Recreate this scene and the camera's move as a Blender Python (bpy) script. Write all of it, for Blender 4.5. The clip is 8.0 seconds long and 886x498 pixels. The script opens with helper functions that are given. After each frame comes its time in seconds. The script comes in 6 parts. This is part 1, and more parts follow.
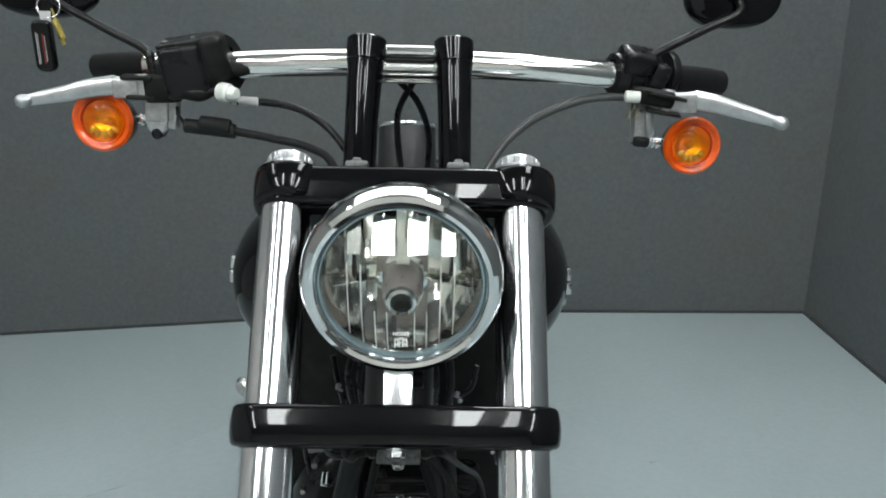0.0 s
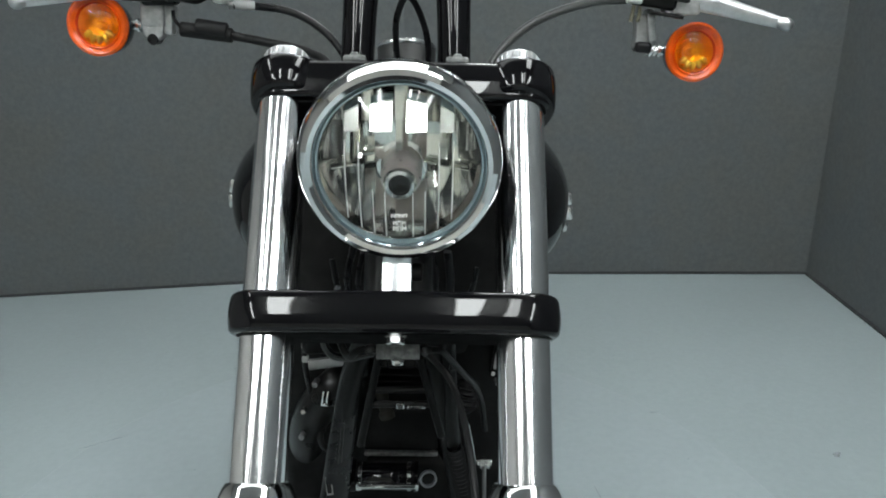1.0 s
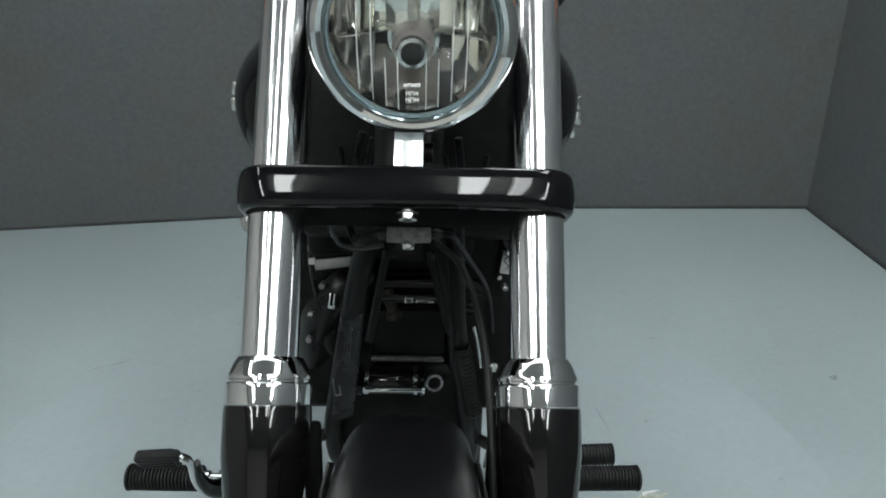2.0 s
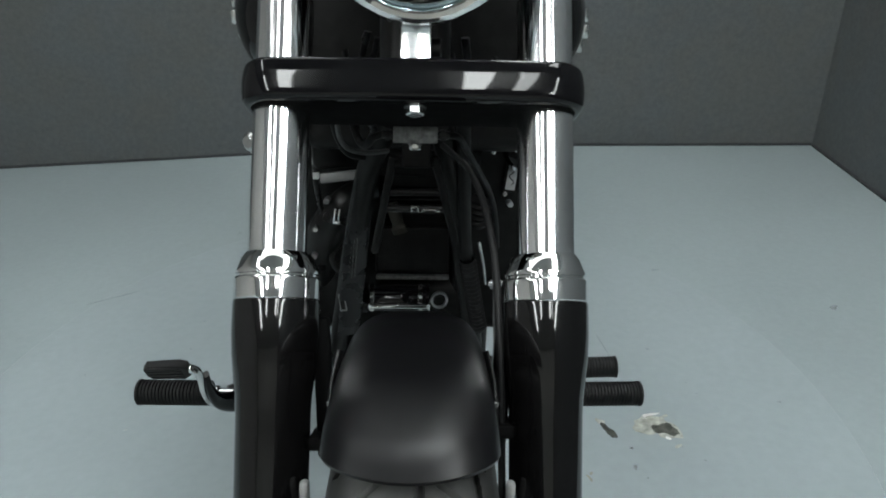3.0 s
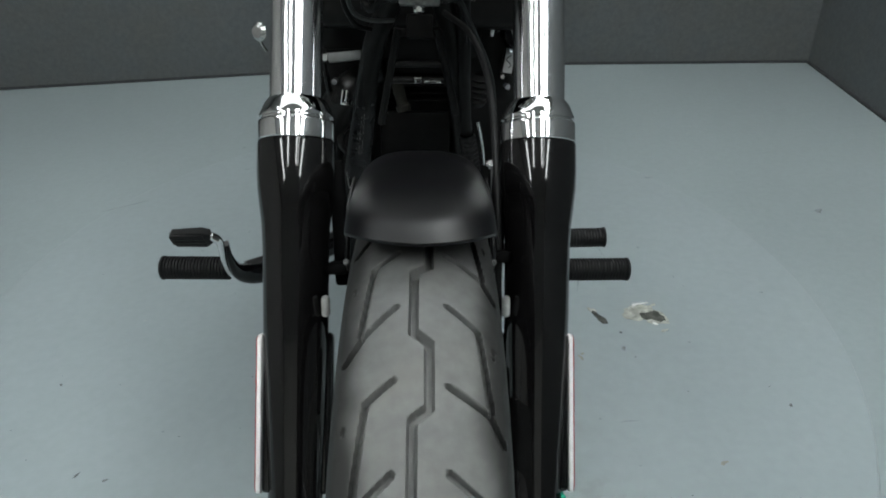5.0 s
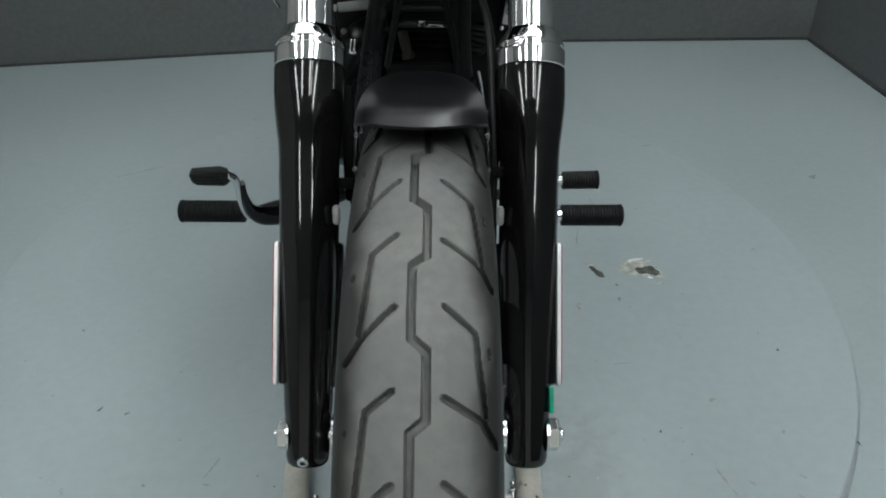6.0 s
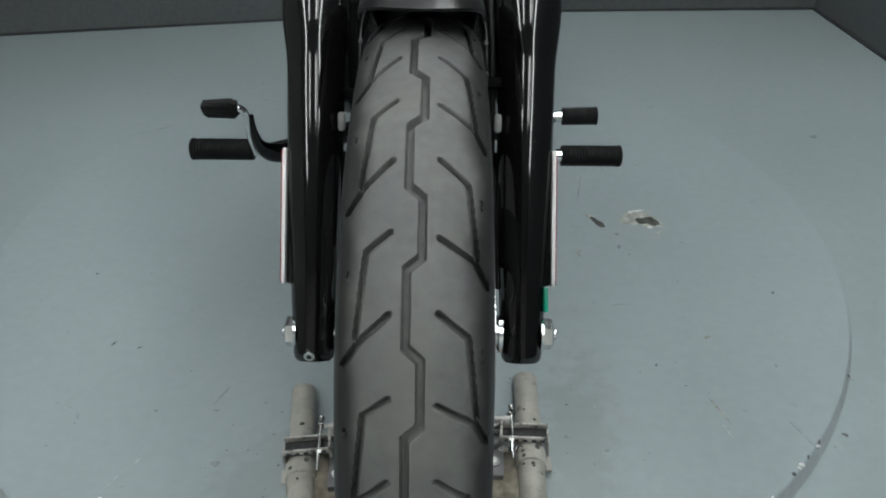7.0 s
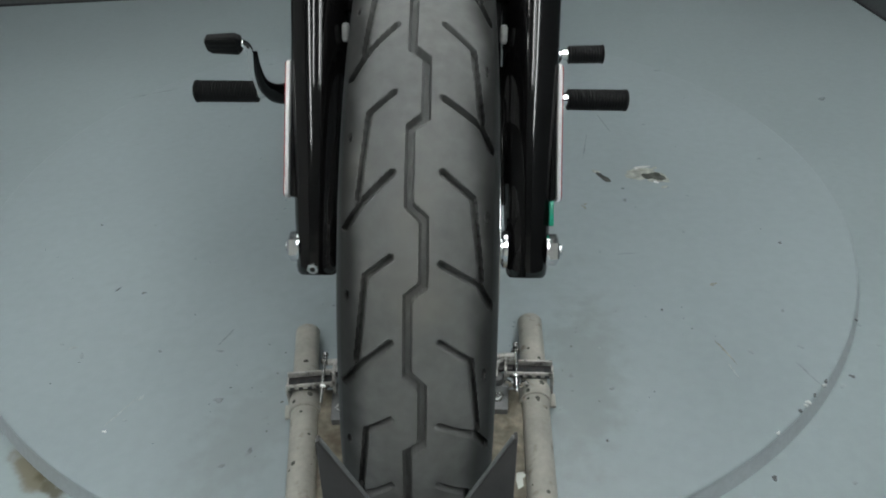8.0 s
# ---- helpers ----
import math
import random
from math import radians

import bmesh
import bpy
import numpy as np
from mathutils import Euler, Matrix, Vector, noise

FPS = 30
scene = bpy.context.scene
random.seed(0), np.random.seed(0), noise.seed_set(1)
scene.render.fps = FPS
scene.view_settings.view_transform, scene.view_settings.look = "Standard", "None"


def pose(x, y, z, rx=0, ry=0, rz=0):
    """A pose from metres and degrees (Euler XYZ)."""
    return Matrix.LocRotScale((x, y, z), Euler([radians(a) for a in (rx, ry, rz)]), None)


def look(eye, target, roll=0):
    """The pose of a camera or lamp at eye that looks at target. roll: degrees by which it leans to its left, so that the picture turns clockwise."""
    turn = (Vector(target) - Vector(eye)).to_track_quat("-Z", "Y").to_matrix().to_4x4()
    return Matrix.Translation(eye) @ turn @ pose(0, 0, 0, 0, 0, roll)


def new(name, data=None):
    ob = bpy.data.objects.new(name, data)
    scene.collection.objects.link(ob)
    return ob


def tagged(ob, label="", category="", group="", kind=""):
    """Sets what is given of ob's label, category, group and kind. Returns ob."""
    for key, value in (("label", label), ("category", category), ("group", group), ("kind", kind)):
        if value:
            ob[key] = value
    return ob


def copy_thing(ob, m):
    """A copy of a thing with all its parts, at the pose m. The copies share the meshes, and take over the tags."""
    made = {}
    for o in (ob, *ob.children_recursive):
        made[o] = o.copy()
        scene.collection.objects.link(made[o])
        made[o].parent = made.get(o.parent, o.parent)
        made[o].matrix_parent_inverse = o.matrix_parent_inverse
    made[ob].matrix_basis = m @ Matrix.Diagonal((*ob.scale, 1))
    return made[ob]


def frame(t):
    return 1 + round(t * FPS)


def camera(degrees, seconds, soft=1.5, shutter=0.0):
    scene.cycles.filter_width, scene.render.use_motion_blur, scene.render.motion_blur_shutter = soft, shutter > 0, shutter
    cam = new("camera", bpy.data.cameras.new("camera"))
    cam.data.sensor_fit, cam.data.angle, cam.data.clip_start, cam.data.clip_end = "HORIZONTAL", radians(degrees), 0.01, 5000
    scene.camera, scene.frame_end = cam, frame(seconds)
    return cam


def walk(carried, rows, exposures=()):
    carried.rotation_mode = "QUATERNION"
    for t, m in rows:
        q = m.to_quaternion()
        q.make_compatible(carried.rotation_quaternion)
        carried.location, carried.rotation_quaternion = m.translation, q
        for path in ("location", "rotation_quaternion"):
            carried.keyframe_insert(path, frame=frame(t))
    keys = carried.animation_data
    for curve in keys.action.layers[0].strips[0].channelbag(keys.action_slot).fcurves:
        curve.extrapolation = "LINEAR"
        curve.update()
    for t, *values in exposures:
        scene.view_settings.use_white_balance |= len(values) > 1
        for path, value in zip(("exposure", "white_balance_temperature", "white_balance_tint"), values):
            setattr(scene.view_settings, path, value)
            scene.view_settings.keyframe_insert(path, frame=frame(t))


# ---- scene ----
cam = camera(64.0, 8.0, soft=1.9)
PATH = [
    (0, (0.055, 0.091, 1.251), (0.031, 1.987, 0.614), -1.4),
    (0.5, (0.056, 0.08, 1.209), (0.03, 1.969, 0.552), -1.6),
    (1, (0.056, 0.067, 1.165), (0.025, 1.946, 0.48), -1.6),
    (1.5, (0.048, 0.058, 1.129), (0.024, 1.914, 0.382), -1.4),
    (3, (0.032, 0.032, 1.054), (0.003, 1.794, 0.109), -1.6),
    (3.5, (0.029, 0.018, 1.039), (-0.001, 1.751, 0.042), -1.7),
    (4, (0.027, -0.005, 1.029), (-0.002, 1.704, -0.01), -1.8),
    (4.5, (0.025, -0.037, 1.02), (0.001, 1.651, -0.052), -1.8),
    (6, (0.033, -0.186, 0.977), (-0.015, 1.479, -0.131), -2.1),
    (6.5, (0.035, -0.23, 0.953), (-0.019, 1.424, -0.17), -2.0),
    (7, (0.04, -0.269, 0.92), (-0.028, 1.378, -0.213), -2.2),
    (7.5, (0.046, -0.294, 0.881), (-0.042, 1.346, -0.262), -2.4),
    (8, (0.039, -0.314, 0.844), (-0.043, 1.319, -0.307), -2.3),
]
walk(cam, [(t, look(eye, target, roll)) for t, eye, target, roll in PATH],
     exposures=[(0, 0.18), (1.5, 0.1), (3.5, -0.08), (4.5, -0.16), (6.5, -0.34), (8, -0.46)])

# ---- light: ceiling panels in a closed studio room ----
world = bpy.data.worlds.new("world")
scene.world = world
world.use_nodes = True
world.node_tree.nodes["Background"].inputs[0].default_value = (0.6, 0.65, 0.7, 1)
world.node_tree.nodes["Background"].inputs[1].default_value = 0.05
PANEL_LIGHT = 14.2


# ---- materials ----
def material(name, base, rough, metal=0.0, vary=0.15, scale=6.0, fine=90.0, bump=0.1, rough_vary=0.1, coat=0.0,
             emit=0.0, dirt=None, dirt_amount=0.0, dirt_scale=3.0, spec=0.5):
    mt = bpy.data.materials.new(name)
    mt.use_nodes = True
    nt = mt.node_tree
    b = nt.nodes["Principled BSDF"]
    link = nt.links.new
    tc = nt.nodes.new("ShaderNodeTexCoord")
    shift = nt.nodes.new("ShaderNodeVectorMath")   # keeps flat faces off the noise's own grid planes
    shift.inputs[1].default_value = (0.371, 0.213, 0.537)
    link(tc.outputs["Object"], shift.inputs[0])

    def tex(sc, detail=4.0):
        n = nt.nodes.new("ShaderNodeTexNoise")
        n.inputs["Scale"].default_value = sc
        n.inputs["Detail"].default_value = detail
        link(shift.outputs[0], n.inputs["Vector"])
        return n.outputs["Fac"]

    big, small = tex(scale), tex(fine, 3.0)
    ramp = nt.nodes.new("ShaderNodeMapRange")
    ramp.inputs["From Min"].default_value, ramp.inputs["From Max"].default_value = 0.3, 0.7
    ramp.inputs["To Min"].default_value, ramp.inputs["To Max"].default_value = 1 - vary, 1 + vary
    ramp.clamp = False
    link(big, ramp.inputs["Value"])
    fine_ramp = nt.nodes.new("ShaderNodeMapRange")
    fine_ramp.inputs["From Min"].default_value, fine_ramp.inputs["From Max"].default_value = 0.3, 0.7
    fine_ramp.inputs["To Min"].default_value, fine_ramp.inputs["To Max"].default_value = 1 - vary * 0.6, 1 + vary * 0.6
    fine_ramp.clamp = False
    link(small, fine_ramp.inputs["Value"])
    mul = nt.nodes.new("ShaderNodeMath")
    mul.operation = "MULTIPLY"
    link(ramp.outputs[0], mul.inputs[0])
    link(fine_ramp.outputs[0], mul.inputs[1])
    col = nt.nodes.new("ShaderNodeVectorMath")
    col.operation = "SCALE"
    col.inputs[0].default_value = base
    link(mul.outputs[0], col.inputs["Scale"])
    colour = col.outputs[0]
    if dirt:
        spots = tex(dirt_scale, 8.0)
        cut = nt.nodes.new("ShaderNodeMapRange")
        cut.inputs["From Min"].default_value, cut.inputs["From Max"].default_value = 0.62 - dirt_amount * 0.2, 0.74
        link(spots, cut.inputs["Value"])
        mix = nt.nodes.new("ShaderNodeMix")
        mix.data_type = "RGBA"
        link(cut.outputs[0], mix.inputs["Factor"])
        link(colour, mix.inputs["A"])
        mix.inputs["B"].default_value = (*dirt, 1)
        colour = mix.outputs["Result"]
    link(colour, b.inputs["Base Color"])
    rr = nt.nodes.new("ShaderNodeMapRange")
    rr.inputs["From Min"].default_value, rr.inputs["From Max"].default_value = 0.3, 0.7
    rr.inputs["To Min"].default_value = max(0.0, rough - rough_vary * rough)
    rr.inputs["To Max"].default_value = min(1.0, rough + rough_vary * rough)
    rr.clamp = False
    link(big, rr.inputs["Value"])
    link(rr.outputs[0], b.inputs["Roughness"])
    b.inputs["Metallic"].default_value = metal
    b.inputs["Coat Weight"].default_value = coat
    b.inputs["Coat Roughness"].default_value = 0.04
    b.inputs["Specular IOR Level"].default_value = spec
    if bump:
        bp = nt.nodes.new("ShaderNodeBump")
        bp.inputs["Strength"].default_value = bump
        bp.inputs["Distance"].default_value = 0.001
        link(small, bp.inputs["Height"])
        link(bp.outputs[0], b.inputs["Normal"])
    if emit:
        b.inputs["Emission Color"].default_value = (0.95, 1.0, 0.995, 1)
        b.inputs["Emission Strength"].default_value = emit
    return mt


def clear_glass(name, tint=(1, 1, 1), ior=1.45, rough=0.0):
    mt = bpy.data.materials.new(name)
    mt.use_nodes = True
    nt = mt.node_tree
    nt.nodes.remove(nt.nodes["Principled BSDF"])
    clear, gloss = nt.nodes.new("ShaderNodeBsdfTransparent"), nt.nodes.new("ShaderNodeBsdfGlossy")
    clear.inputs[0].default_value = (*tint, 1)
    gloss.inputs["Roughness"].default_value = rough
    fres, mix = nt.nodes.new("ShaderNodeFresnel"), nt.nodes.new("ShaderNodeMixShader")
    fres.inputs[0].default_value = ior
    nt.links.new(fres.outputs[0], mix.inputs[0])
    nt.links.new(clear.outputs[0], mix.inputs[1])
    nt.links.new(gloss.outputs[0], mix.inputs[2])
    nt.links.new(mix.outputs[0], nt.nodes["Material Output"].inputs[0])
    return mt


M_FLOOR = material("floor_paint", (0.308, 0.360, 0.372), 0.38, vary=0.05, scale=1.3, fine=60, bump=0.12, rough_vary=0.25)
M_TABLE = material("turntable_paint", (0.3135, 0.365, 0.381), 0.36, vary=0.05, scale=1.7, fine=45, bump=0.12, rough_vary=0.2)
M_RIM_PAINT = material("turntable_side_paint", (0.34, 0.375, 0.395), 0.5, vary=0.10, scale=9)
M_CLOTH = material("wall_cloth", (0.103, 0.113, 0.119), 0.95, vary=0.09, scale=55, fine=190, bump=0.8, spec=0.15)
M_CEIL = material("ceiling_white", (0.44, 0.44, 0.435), 0.9, vary=0.04, scale=3, fine=60, bump=0.3)
M_BACK = material("plain_wall", (0.31, 0.305, 0.297), 0.8, vary=0.06, scale=2)
M_PALE_WALL = material("pale_wall", (0.80, 0.785, 0.73), 0.7, vary=0.06, scale=2)
M_DARK_LINE = material("dark_base", (0.035, 0.037, 0.04), 0.8, vary=0.2)
M_PANEL = material("light_diffuser", (0.9, 0.9, 0.9), 0.5, emit=PANEL_LIGHT, bump=0)
M_TUBE = material("bright_diffuser", (0.9, 0.9, 0.9), 0.5, emit=PANEL_LIGHT * 1.75, bump=0)
M_SOFT = material("soft_diffuser", (0.9, 0.9, 0.9), 0.5, emit=PANEL_LIGHT * 0.15, bump=0)
M_FRAME_WHITE = material("fixture_white", (0.75, 0.75, 0.74), 0.4)
M_CHROME = material("chrome", (0.80, 0.80, 0.80), 0.05, 1.0, vary=0.03, scale=14, fine=200, bump=0.015, rough_vary=0.5)
M_BAR = material("bar_chrome", (0.80, 0.79, 0.77), 0.13, 1.0, vary=0.03, scale=14, fine=200, bump=0.0, rough_vary=0.3)
M_HARD_CHROME = material("hard_chrome_tube", (0.88, 0.88, 0.89), 0.12, 1.0, vary=0.03, scale=14, fine=200, bump=0, rough_vary=0.1)
_nt = M_HARD_CHROME.node_tree
_tangent = _nt.nodes.new("ShaderNodeTangent")
_tangent.direction_type, _tangent.axis = "RADIAL", "Z"
_nt.links.new(_tangent.outputs[0], _nt.nodes["Principled BSDF"].inputs["Tangent"])
_nt.nodes["Principled BSDF"].inputs["Anisotropic"].default_value = 0.95
_nt.nodes["Principled BSDF"].inputs["Anisotropic Rotation"].default_value = 0.25
M_STEEL = material("zinc_steel", (0.62, 0.62, 0.61), 0.25, 1.0, vary=0.1, scale=40, bump=0.1)
M_ALU = material("polished_aluminium", (0.76, 0.77, 0.78), 0.2, 1.0, vary=0.07, scale=25, fine=160, bump=0.08)
M_CAST = material("cast_bracket", (0.30, 0.30, 0.31), 0.36, 0.8, vary=0.35, scale=90, fine=240, bump=0.5)
M_BRACKET = material("worn_zinc_bracket", (0.50, 0.49, 0.46), 0.42, 0.5, vary=0.3, scale=60, fine=220, bump=0.4,
                     dirt=(0.05, 0.042, 0.035), dirt_amount=0.5, dirt_scale=90)
M_CAST_PALE = material("pale_cast_aluminium", (0.46, 0.46, 0.46), 0.40, 0.85, vary=0.2, scale=70, fine=220, bump=0.3)
M_LEVER = material("tumbled_aluminium", (0.50, 0.51, 0.52), 0.34, 0.9, vary=0.12, scale=45, fine=200, bump=0.15)
M_BLOCK = material("oxidised_block", (0.12, 0.124, 0.122), 0.6, 0.3, vary=0.4, scale=120, fine=300, bump=0.5)
M_GREY_METAL = material("grey_cast_metal", (0.17, 0.175, 0.175), 0.55, 0.5, vary=0.15, scale=30, bump=0.2)
M_GLOSS = material("gloss_black_paint", (0.0030, 0.0029, 0.0036), 0.035, vary=0.1, scale=12, fine=150, bump=0.0, spec=0.31)
M_SLIDER = material("slider_black_paint", (0.0042, 0.0040, 0.0042), 0.07, vary=0.1, scale=12, fine=150, bump=0.0, spec=0.5)
M_MATTE = material("matte_black_paint", (0.0034, 0.0034, 0.0040), 0.31, vary=0.06, scale=10, fine=320, bump=0.0, spec=0.22)
M_SATIN = material("satin_black_metal", (0.0085, 0.0085, 0.0086), 0.30, vary=0.3, scale=24, bump=0.15, spec=0.26)
M_ENGINE = material("engine_black", (0.0068, 0.0067, 0.0067), 0.42, vary=0.45, scale=30, bump=0.35, spec=0.14)
M_UNDERSIDE = material("unpolished_casting", (0.0045, 0.0045, 0.0047), 0.75, vary=0.3, scale=60, bump=0.3, spec=0.04)
M_PLASTIC = material("black_plastic", (0.0085, 0.0085, 0.0085), 0.42, vary=0.25, scale=30, fine=220, bump=0.25, spec=0.15)
M_GLOSSY_PLASTIC = material("moulded_black_plastic", (0.008, 0.008, 0.009), 0.28, vary=0.12, scale=40, fine=220, bump=0.15, spec=0.22)
M_CABLE = material("grey_cable_sheath", (0.045, 0.047, 0.047), 0.38, vary=0.15, scale=40, fine=220, bump=0.1, spec=0.4)
M_RUBBER = material("black_rubber", (0.0075, 0.0075, 0.008), 0.55, vary=0.14, scale=30, fine=160, bump=0.3, spec=0.22)
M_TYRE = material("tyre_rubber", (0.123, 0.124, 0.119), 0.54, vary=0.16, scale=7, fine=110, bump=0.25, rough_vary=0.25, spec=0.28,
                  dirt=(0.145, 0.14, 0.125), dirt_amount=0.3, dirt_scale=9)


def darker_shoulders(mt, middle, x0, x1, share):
    """Darken the rubber towards share from x0 to x1 off the middle, along an uneven edge."""
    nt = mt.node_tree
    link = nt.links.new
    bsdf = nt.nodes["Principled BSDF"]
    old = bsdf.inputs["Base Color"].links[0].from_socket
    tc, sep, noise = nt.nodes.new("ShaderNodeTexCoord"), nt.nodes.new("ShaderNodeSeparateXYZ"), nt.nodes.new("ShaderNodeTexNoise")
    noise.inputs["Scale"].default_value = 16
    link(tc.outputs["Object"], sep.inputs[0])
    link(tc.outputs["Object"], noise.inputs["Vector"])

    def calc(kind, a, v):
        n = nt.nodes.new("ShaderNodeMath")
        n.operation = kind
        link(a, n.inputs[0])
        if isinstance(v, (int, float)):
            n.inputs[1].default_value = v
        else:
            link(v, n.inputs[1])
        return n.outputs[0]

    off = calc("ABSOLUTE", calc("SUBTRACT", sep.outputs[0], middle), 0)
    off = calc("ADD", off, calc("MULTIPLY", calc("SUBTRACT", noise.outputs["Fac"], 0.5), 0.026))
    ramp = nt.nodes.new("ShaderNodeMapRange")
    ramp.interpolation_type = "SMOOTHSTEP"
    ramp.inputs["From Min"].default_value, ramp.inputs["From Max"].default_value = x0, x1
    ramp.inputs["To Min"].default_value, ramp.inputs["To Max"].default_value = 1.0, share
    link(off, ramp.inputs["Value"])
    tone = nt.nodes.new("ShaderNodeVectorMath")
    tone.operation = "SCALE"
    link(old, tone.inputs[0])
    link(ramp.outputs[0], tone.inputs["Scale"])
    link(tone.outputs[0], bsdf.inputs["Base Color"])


def patchy(mt, tint, scale, strength):
    """Blend a second tint into a paint or cloth in soft patches at two sizes."""
    nt = mt.node_tree
    link = nt.links.new
    bsdf = nt.nodes["Principled BSDF"]
    old = bsdf.inputs["Base Color"].links[0].from_socket
    tc = nt.nodes.new("ShaderNodeTexCoord")
    noises = []
    for sc, detail in ((scale, 3.0), (scale * 5.3, 5.0)):
        n = nt.nodes.new("ShaderNodeTexNoise")
        n.inputs["Scale"].default_value = sc
        n.inputs["Detail"].default_value = detail
        link(tc.outputs["Object"], n.inputs["Vector"])
        noises.append(n.outputs["Fac"])
    add = nt.nodes.new("ShaderNodeMath")
    add.operation = "ADD"
    link(noises[0], add.inputs[0])
    link(noises[1], add.inputs[1])
    ramp = nt.nodes.new("ShaderNodeMapRange")
    ramp.interpolation_type = "SMOOTHSTEP"
    ramp.inputs["From Min"].default_value, ramp.inputs["From Max"].default_value = 0.72, 1.28
    ramp.inputs["To Max"].default_value = strength
    link(add.outputs[0], ramp.inputs["Value"])
    mix = nt.nodes.new("ShaderNodeMix")
    mix.data_type = "RGBA"
    mix.blend_type = "MULTIPLY"
    link(ramp.outputs[0], mix.inputs["Factor"])
    link(old, mix.inputs["A"])
    mix.inputs["B"].default_value = (*tint, 1)
    link(mix.outputs["Result"], bsdf.inputs["Base Color"])


patchy(M_CLOTH, (1.03, 0.975, 0.91), 1.6, 0.9)
patchy(M_TYRE, (0.82, 0.84, 0.88), 5.0, 0.7)
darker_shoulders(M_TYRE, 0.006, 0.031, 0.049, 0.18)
M_AMBER = clear_glass("amber_lens", (1.0, 0.72, 0.20), 1.5, 0.02)
M_AMBER_BODY = material("amber_inner", (0.72, 0.088, 0.002), 0.22, vary=0.15, scale=60, bump=0.0, coat=0.25)
M_AMBER_DISC = material("amber_backing", (1.0, 0.60, 0.07), 0.33, 1.0, vary=0.1, scale=120, fine=300, bump=0.0)
M_AMBER_BRIGHT = material("amber_prism", (1.0, 0.95, 0.50), 0.30, 1.0, vary=0.1, scale=60)
M_LENS = clear_glass("headlight_glass", (0.97, 0.99, 0.98), 1.62)
M_GLASS_RIM = material("glass_rim", (0.26, 0.34, 0.37), 0.12, 0.5, vary=0.1, coat=1.0)
M_MIRROR_BOWL = material("reflector_bowl", (0.90, 0.89, 0.84), 0.10, 1.0, vary=0.05, scale=40, bump=0.05)
M_BULB = material("bulb_shield", (0.27, 0.235, 0.225), 0.33, 0.25, vary=0.1, scale=60)
M_POD = material("grey_pod", (0.016, 0.017, 0.017), 0.5, vary=0.1, scale=20, bump=0.2)
M_WIRE = material("olive_wire", (0.16, 0.15, 0.10), 0.5, vary=0.1)
M_MARK_GLINT = material("mark_and_glint_white", (0.8, 0.8, 0.78), 0.6)
M_CREAM = material("cream_steel_paint", (0.40, 0.388, 0.345), 0.5, vary=0.12, scale=18, fine=120, bump=0.3,
                   dirt=(0.20, 0.17, 0.13), dirt_amount=0.15, dirt_scale=40)
M_PLATE = material("dusty_plate", (0.20, 0.18, 0.14), 0.8, vary=0.4, scale=25, bump=0.6,
                   dirt=(0.075, 0.055, 0.035), dirt_amount=0.7, dirt_scale=30)
M_BOOT = material("tan_boot", (0.018, 0.0165, 0.011), 0.7, vary=0.3, scale=60)
M_BOSS = material("pale_boss", (0.27, 0.27, 0.265), 0.5, vary=0.2, scale=90)
M_CRADLE = material("cradle_grey", (0.032, 0.029, 0.029), 0.55, vary=0.2, scale=25, bump=0.3)
M_PLASTIC_WHITE = material("milky_plastic", (0.62, 0.64, 0.60), 0.35, vary=0.08, scale=60)
M_RED = material("red_reflector", (0.35, 0.02, 0.02), 0.15, vary=0.1, scale=80, coat=1.0)
M_WHITE = material("white_strip", (0.72, 0.70, 0.70), 0.4, vary=0.05)
M_GREEN = material("green_sticker", (0.0, 0.30, 0.19), 0.4, vary=0.1, scale=60)
M_BRASS = material("brass_key", (0.55, 0.44, 0.12), 0.3, 1.0, vary=0.15, scale=60)
M_CHIP = material("bare_concrete_chip", (0.075, 0.080, 0.068), 0.9, vary=0.5, scale=60, bump=0.8)
M_CHIP_EDGE = material("chipped_paint_edge", (0.40, 0.41, 0.36), 0.7, vary=0.3, scale=70, bump=0.5)
M_DARK_FLECK = material("dark_fleck", (0.11, 0.118, 0.12), 0.8, vary=0.35, scale=90)
M_TAN = material("tan_mark", (0.295, 0.30, 0.255), 0.7, vary=0.3, scale=60)
M_SCUFF = material("grey_scuff", (0.258, 0.292, 0.298), 0.7, vary=0.3, scale=60)
M_PALE_MARK = material("pale_scrape", (0.39, 0.43, 0.43), 0.7, vary=0.2, scale=60)
M_NICK = material("bare_nick", (0.75, 0.76, 0.74), 0.3, 0.4, vary=0.15, scale=120)


